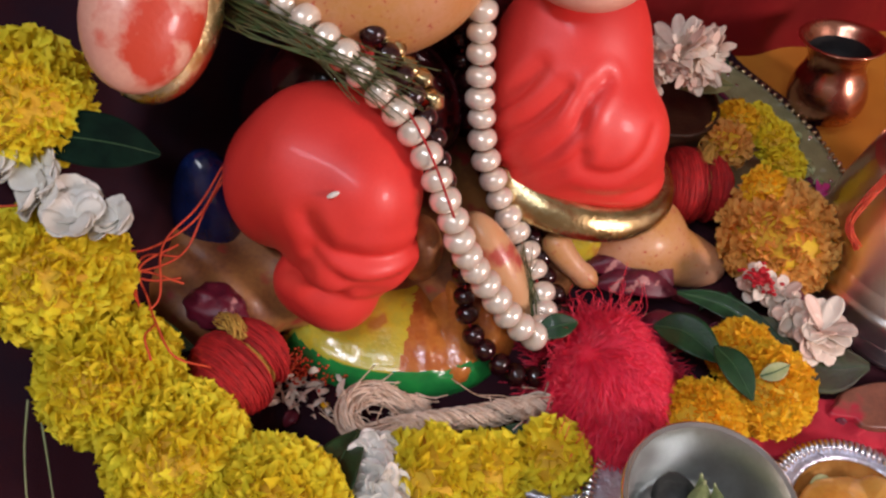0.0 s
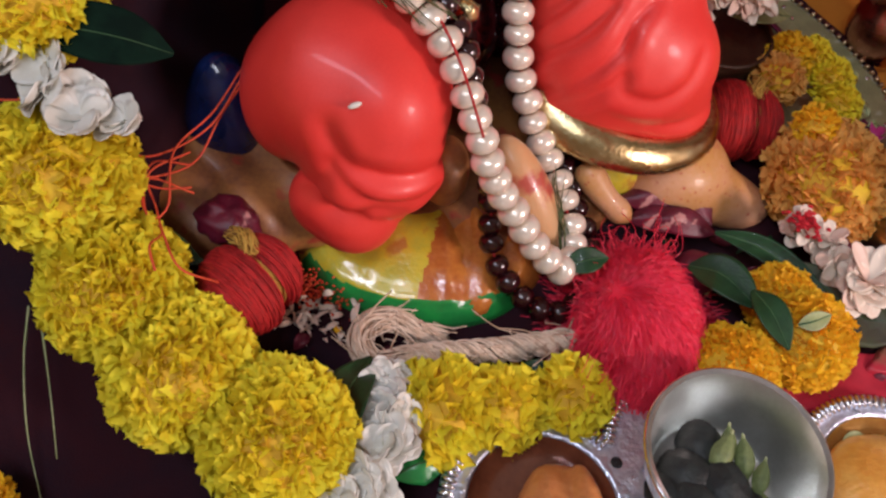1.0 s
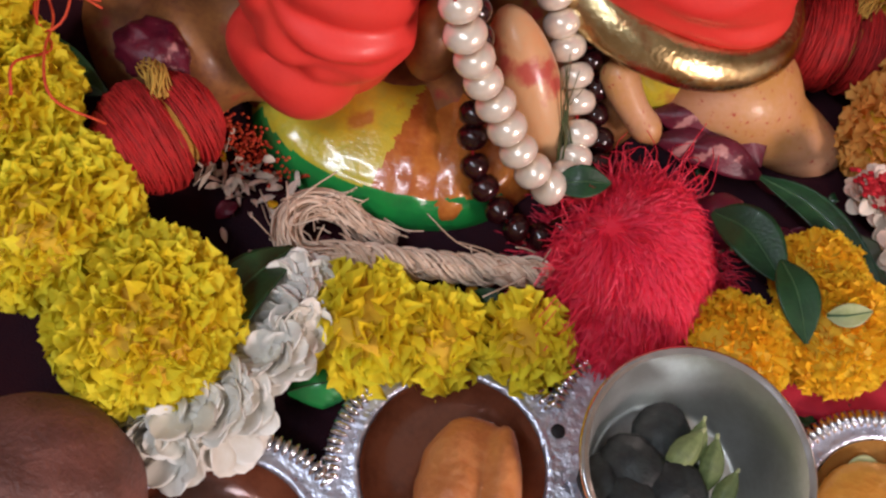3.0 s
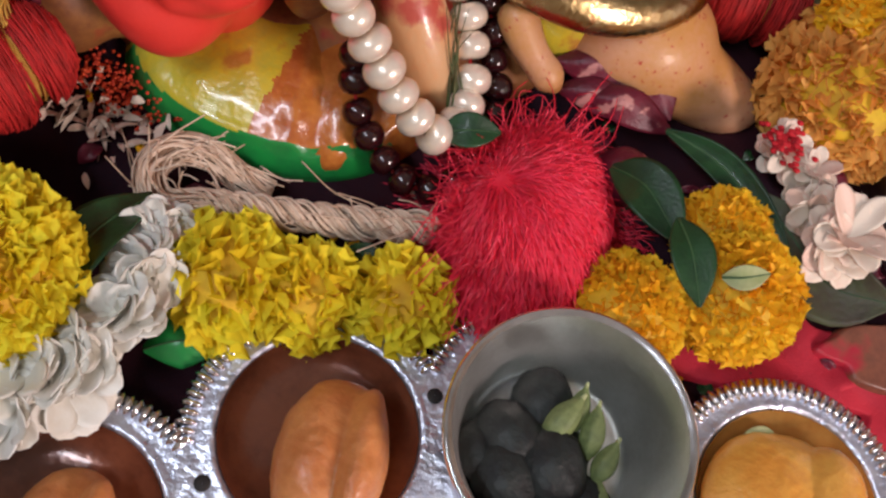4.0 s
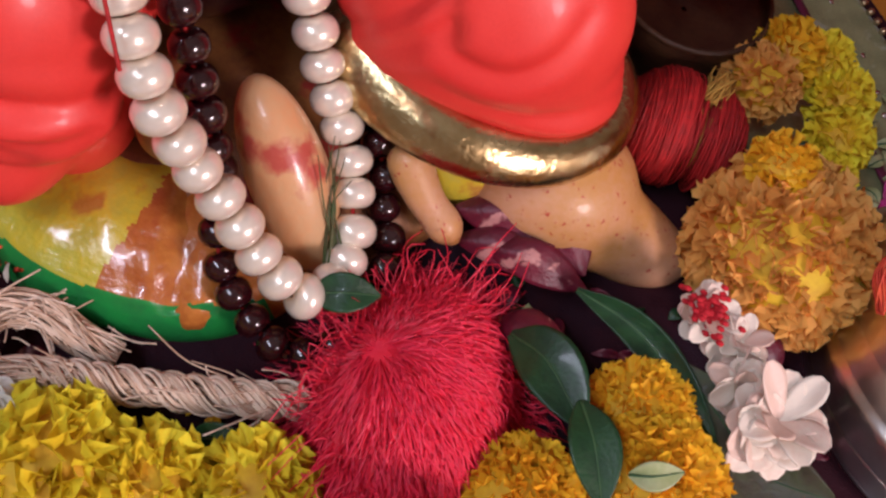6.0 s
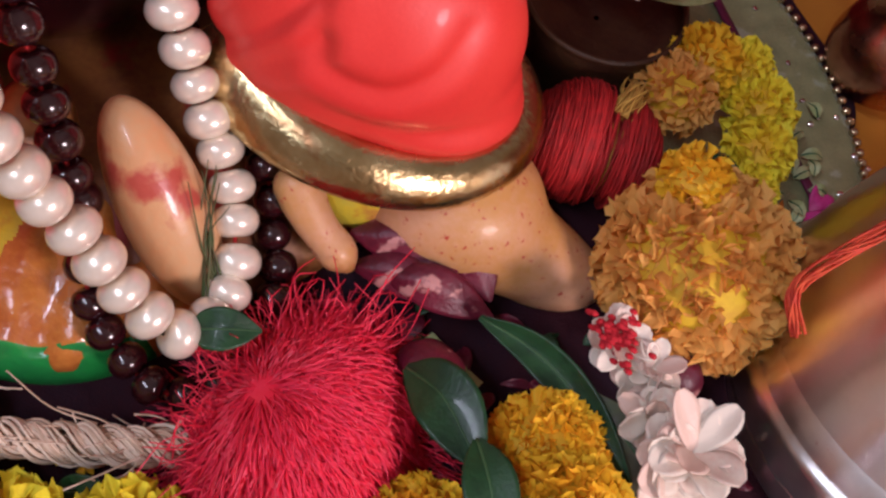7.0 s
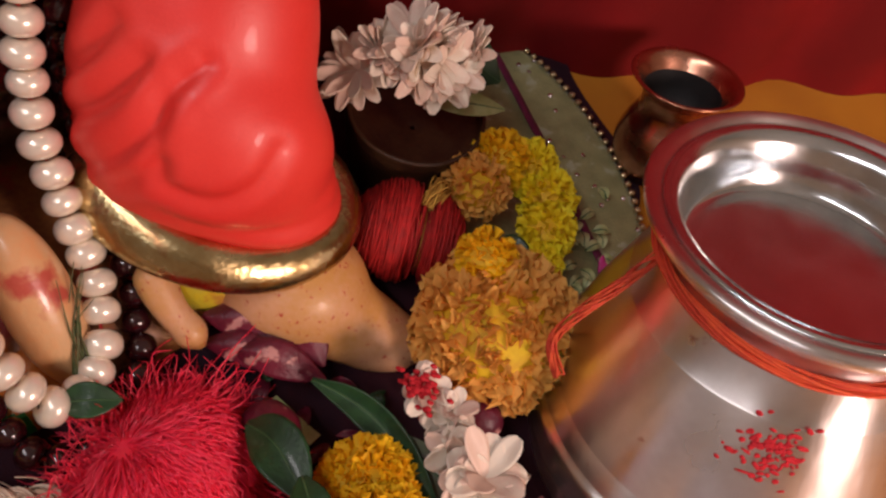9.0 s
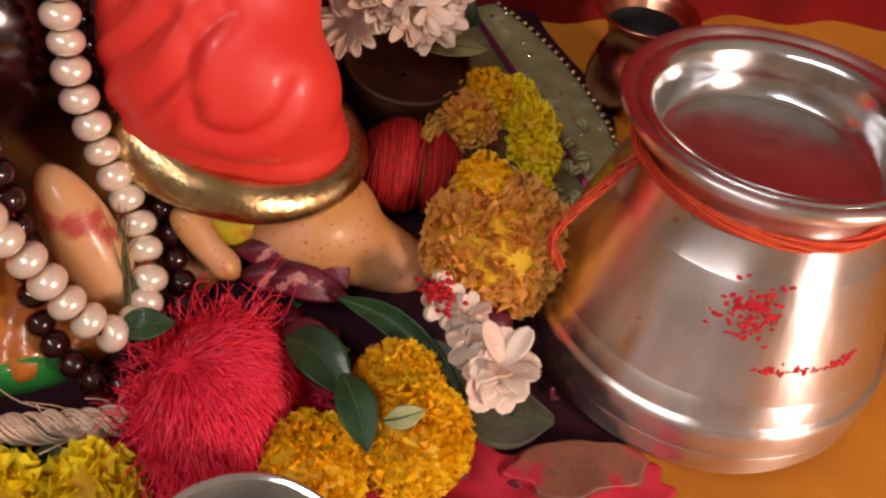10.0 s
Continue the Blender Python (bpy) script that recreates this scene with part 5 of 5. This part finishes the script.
# ---- small things ----
clay = root("clay_bowl", (0.181, 0.496, 0.0), "brown clay bowl under the white chrysanthemum", "bowl")
made("bowl_body", lathe(rounded([(0.001, 0.002), (0.020, 0.002), (0.024, 0.012), (0.0275, 0.034), (0.0275, 0.0385)], 30), 64), BROWN, clay)
made("bowl_rim", lathe(rounded([(0.0275, 0.0385), (0.0285, 0.0400), (0.0265, 0.0410), (0.024, 0.034), (0.001, 0.030)], 30), 64), BROWN, clay)
tagged(made("blue_jar", lump((-0.010, 0.335, 0.045), [((-0.010, 0.335, 0.045), (0.016, 0.016, 0.042), AX)]), BLUE), "dark blue glossy jar in the shade behind the garland", "jar")
tagged(made("coconut", ball((0.066, 0.167, 0.034), (0.029, 0.028, 0.028), nu=48, nv=32, wobble=0.04), NUT), "brown round coconut beside the marigolds", "coconut")
for path, w in [([(0.1560, 0.3830, 0.024), (0.1720, 0.3870, 0.029), (0.1880, 0.3890, 0.024)], 0.016), ([(0.1680, 0.3780, 0.022), (0.1850, 0.3800, 0.027), (0.2030, 0.3860, 0.018)], 0.013), ([(0.1600, 0.3760, 0.020), (0.1750, 0.3790, 0.025), (0.1910, 0.3810, 0.020)], 0.012), ([(0.1780, 0.3930, 0.024), (0.1900, 0.3930, 0.026), (0.2000, 0.3900, 0.018)], 0.014)]:
    top = root("petal", path[0], "wilted dark red petal with pale streaks", "petal", "fallen dark petals")
    made("petal_blade", blade([V3(p) - V3(path[0]) for p in path], w, (0.1, -0.5, 1), 0.0007, -0.35, 14, 5, 1.0, 0.12), PETAL_R, top)
tagged(made("dark_berry", ball((0.1960, 0.3610, 0.0180), (0.0105, 0.0090, 0.0120), nu=24, nv=16, wobble=0.05), PETAL_R), "round dark red fruit behind the tassel", "fruit")
tagged(made("dark_berry", ball((0.0105, 0.2930, 0.0460), (0.0125, 0.0100, 0.0070), nu=28, nv=20, wobble=0.30), PETAL_R), "round dark red fruit beside the thread ball", "fruit")
tagged(made("dark_berry", ball((0.2560, 0.4010, 0.0150), (0.0090, 0.0080, 0.0090), nu=24, nv=16, wobble=0.05), PETAL_R), "round dark red fruit behind the jasmine sprig", "fruit")
tagged(made("rice_grain", ball((0.0523, 0.3115, 0.1115), (0.0026, 0.0011, 0.0010), axes((0.6, 0.35, 0.3)), 12, 9), RICE), "single white rice grain on the orange knee", "grain")
# dried blossom scraps and powder beside the green rim
g = np.random.default_rng(17)
scr = []
for _ in range(70):
    c = V3((0.046 + g.normal(0, 0.012), 0.285 + g.normal(0, 0.005), 0.006 + abs(g.normal(0, 0.004))))
    d = g.normal(0, 1, 3) * V3((1, 1, 0.35))
    d *= g.uniform(0.004, 0.009) / np.linalg.norm(d)
    scr.append(blade([c, c + d * 0.5 + V3((0, 0, 0.0015)), c + d], g.uniform(0.0012, 0.0030), g.normal(0, 0.6, 3) + V3((0, 0, 1)), 0.0003, 0.3, 6, 2, 1.0, 0.3))
tagged(made("blossom_scraps", join(*scr), [PINK_W]), "scattered dried pinkish blossom scraps", "scraps", kind="stuff")
tagged(made("powder_heap", join(*[ball((0.040 + g.normal(0, 0.010), 0.296 + g.normal(0, 0.004), 0.010 + abs(g.normal(0, 0.002))), (0.0007, 0.0007, 0.0005), nu=6, nv=5) for _ in range(300)]), THREADO), "grains of orange powder by the green rim", "powder", kind="stuff")


def litter(label, m, n, seed, size):
    """Loose bits strewn over the dark cloth between the offerings."""
    g = np.random.default_rng(seed)
    out = []
    while len(out) < n:
        x, y = g.uniform(0.03, 0.29), g.uniform(0.25, 0.43)
        if np.hypot(x - 0.178, y - 0.327) < 0.03 or np.hypot(x - 0.08, y - 0.34) < 0.06 or np.hypot(x - 0.14, y - 0.41) < 0.045:
            continue
        z = float(heap(np.array(x), np.array(y))) + 0.002
        d = g.normal(0, 1, 3) * V3((1, 1, 0.15))
        d *= g.uniform(0.5, 1.2) * size / np.linalg.norm(d)
        c = V3((x, y, z))
        out.append(blade([c, c + d * 0.5 + V3((0, 0, size * 0.22)), c + d], size * g.uniform(0.3, 0.6), g.normal(0, 0.35, 3) + V3((0, -0.2, 1)), 0.0003, 0.3, 7, 2, 1.0, 0.25))
    return tagged(made("litter", join(*out), m), label, "litter", kind="stuff")


litter("fallen dark red petals strewn over the dark cloth", PETAL_R, 70, 71, 0.010)
litter("torn green leaf bits strewn over the dark cloth", LEAF, 60, 72, 0.009)
litter("loose yellow petals strewn over the dark cloth", MARI_O, 34, 73, 0.006)
litter("pale petal scraps strewn over the dark cloth", PINK_W, 18, 74, 0.005)
tagged(made("paper_scrap", sheet(np.array([[(0.186 + 0.020 * i + 0.004 * j, 0.362 - 0.004 * i + 0.014 * j, 0.0085 + 0.0015 * math.sin(3 * i + 2 * j)) for i in np.linspace(0, 1, 6)] for j in np.linspace(0, 1, 6)])), LEAF_P), "pale printed paper scrap between leaf and petals", "paper")
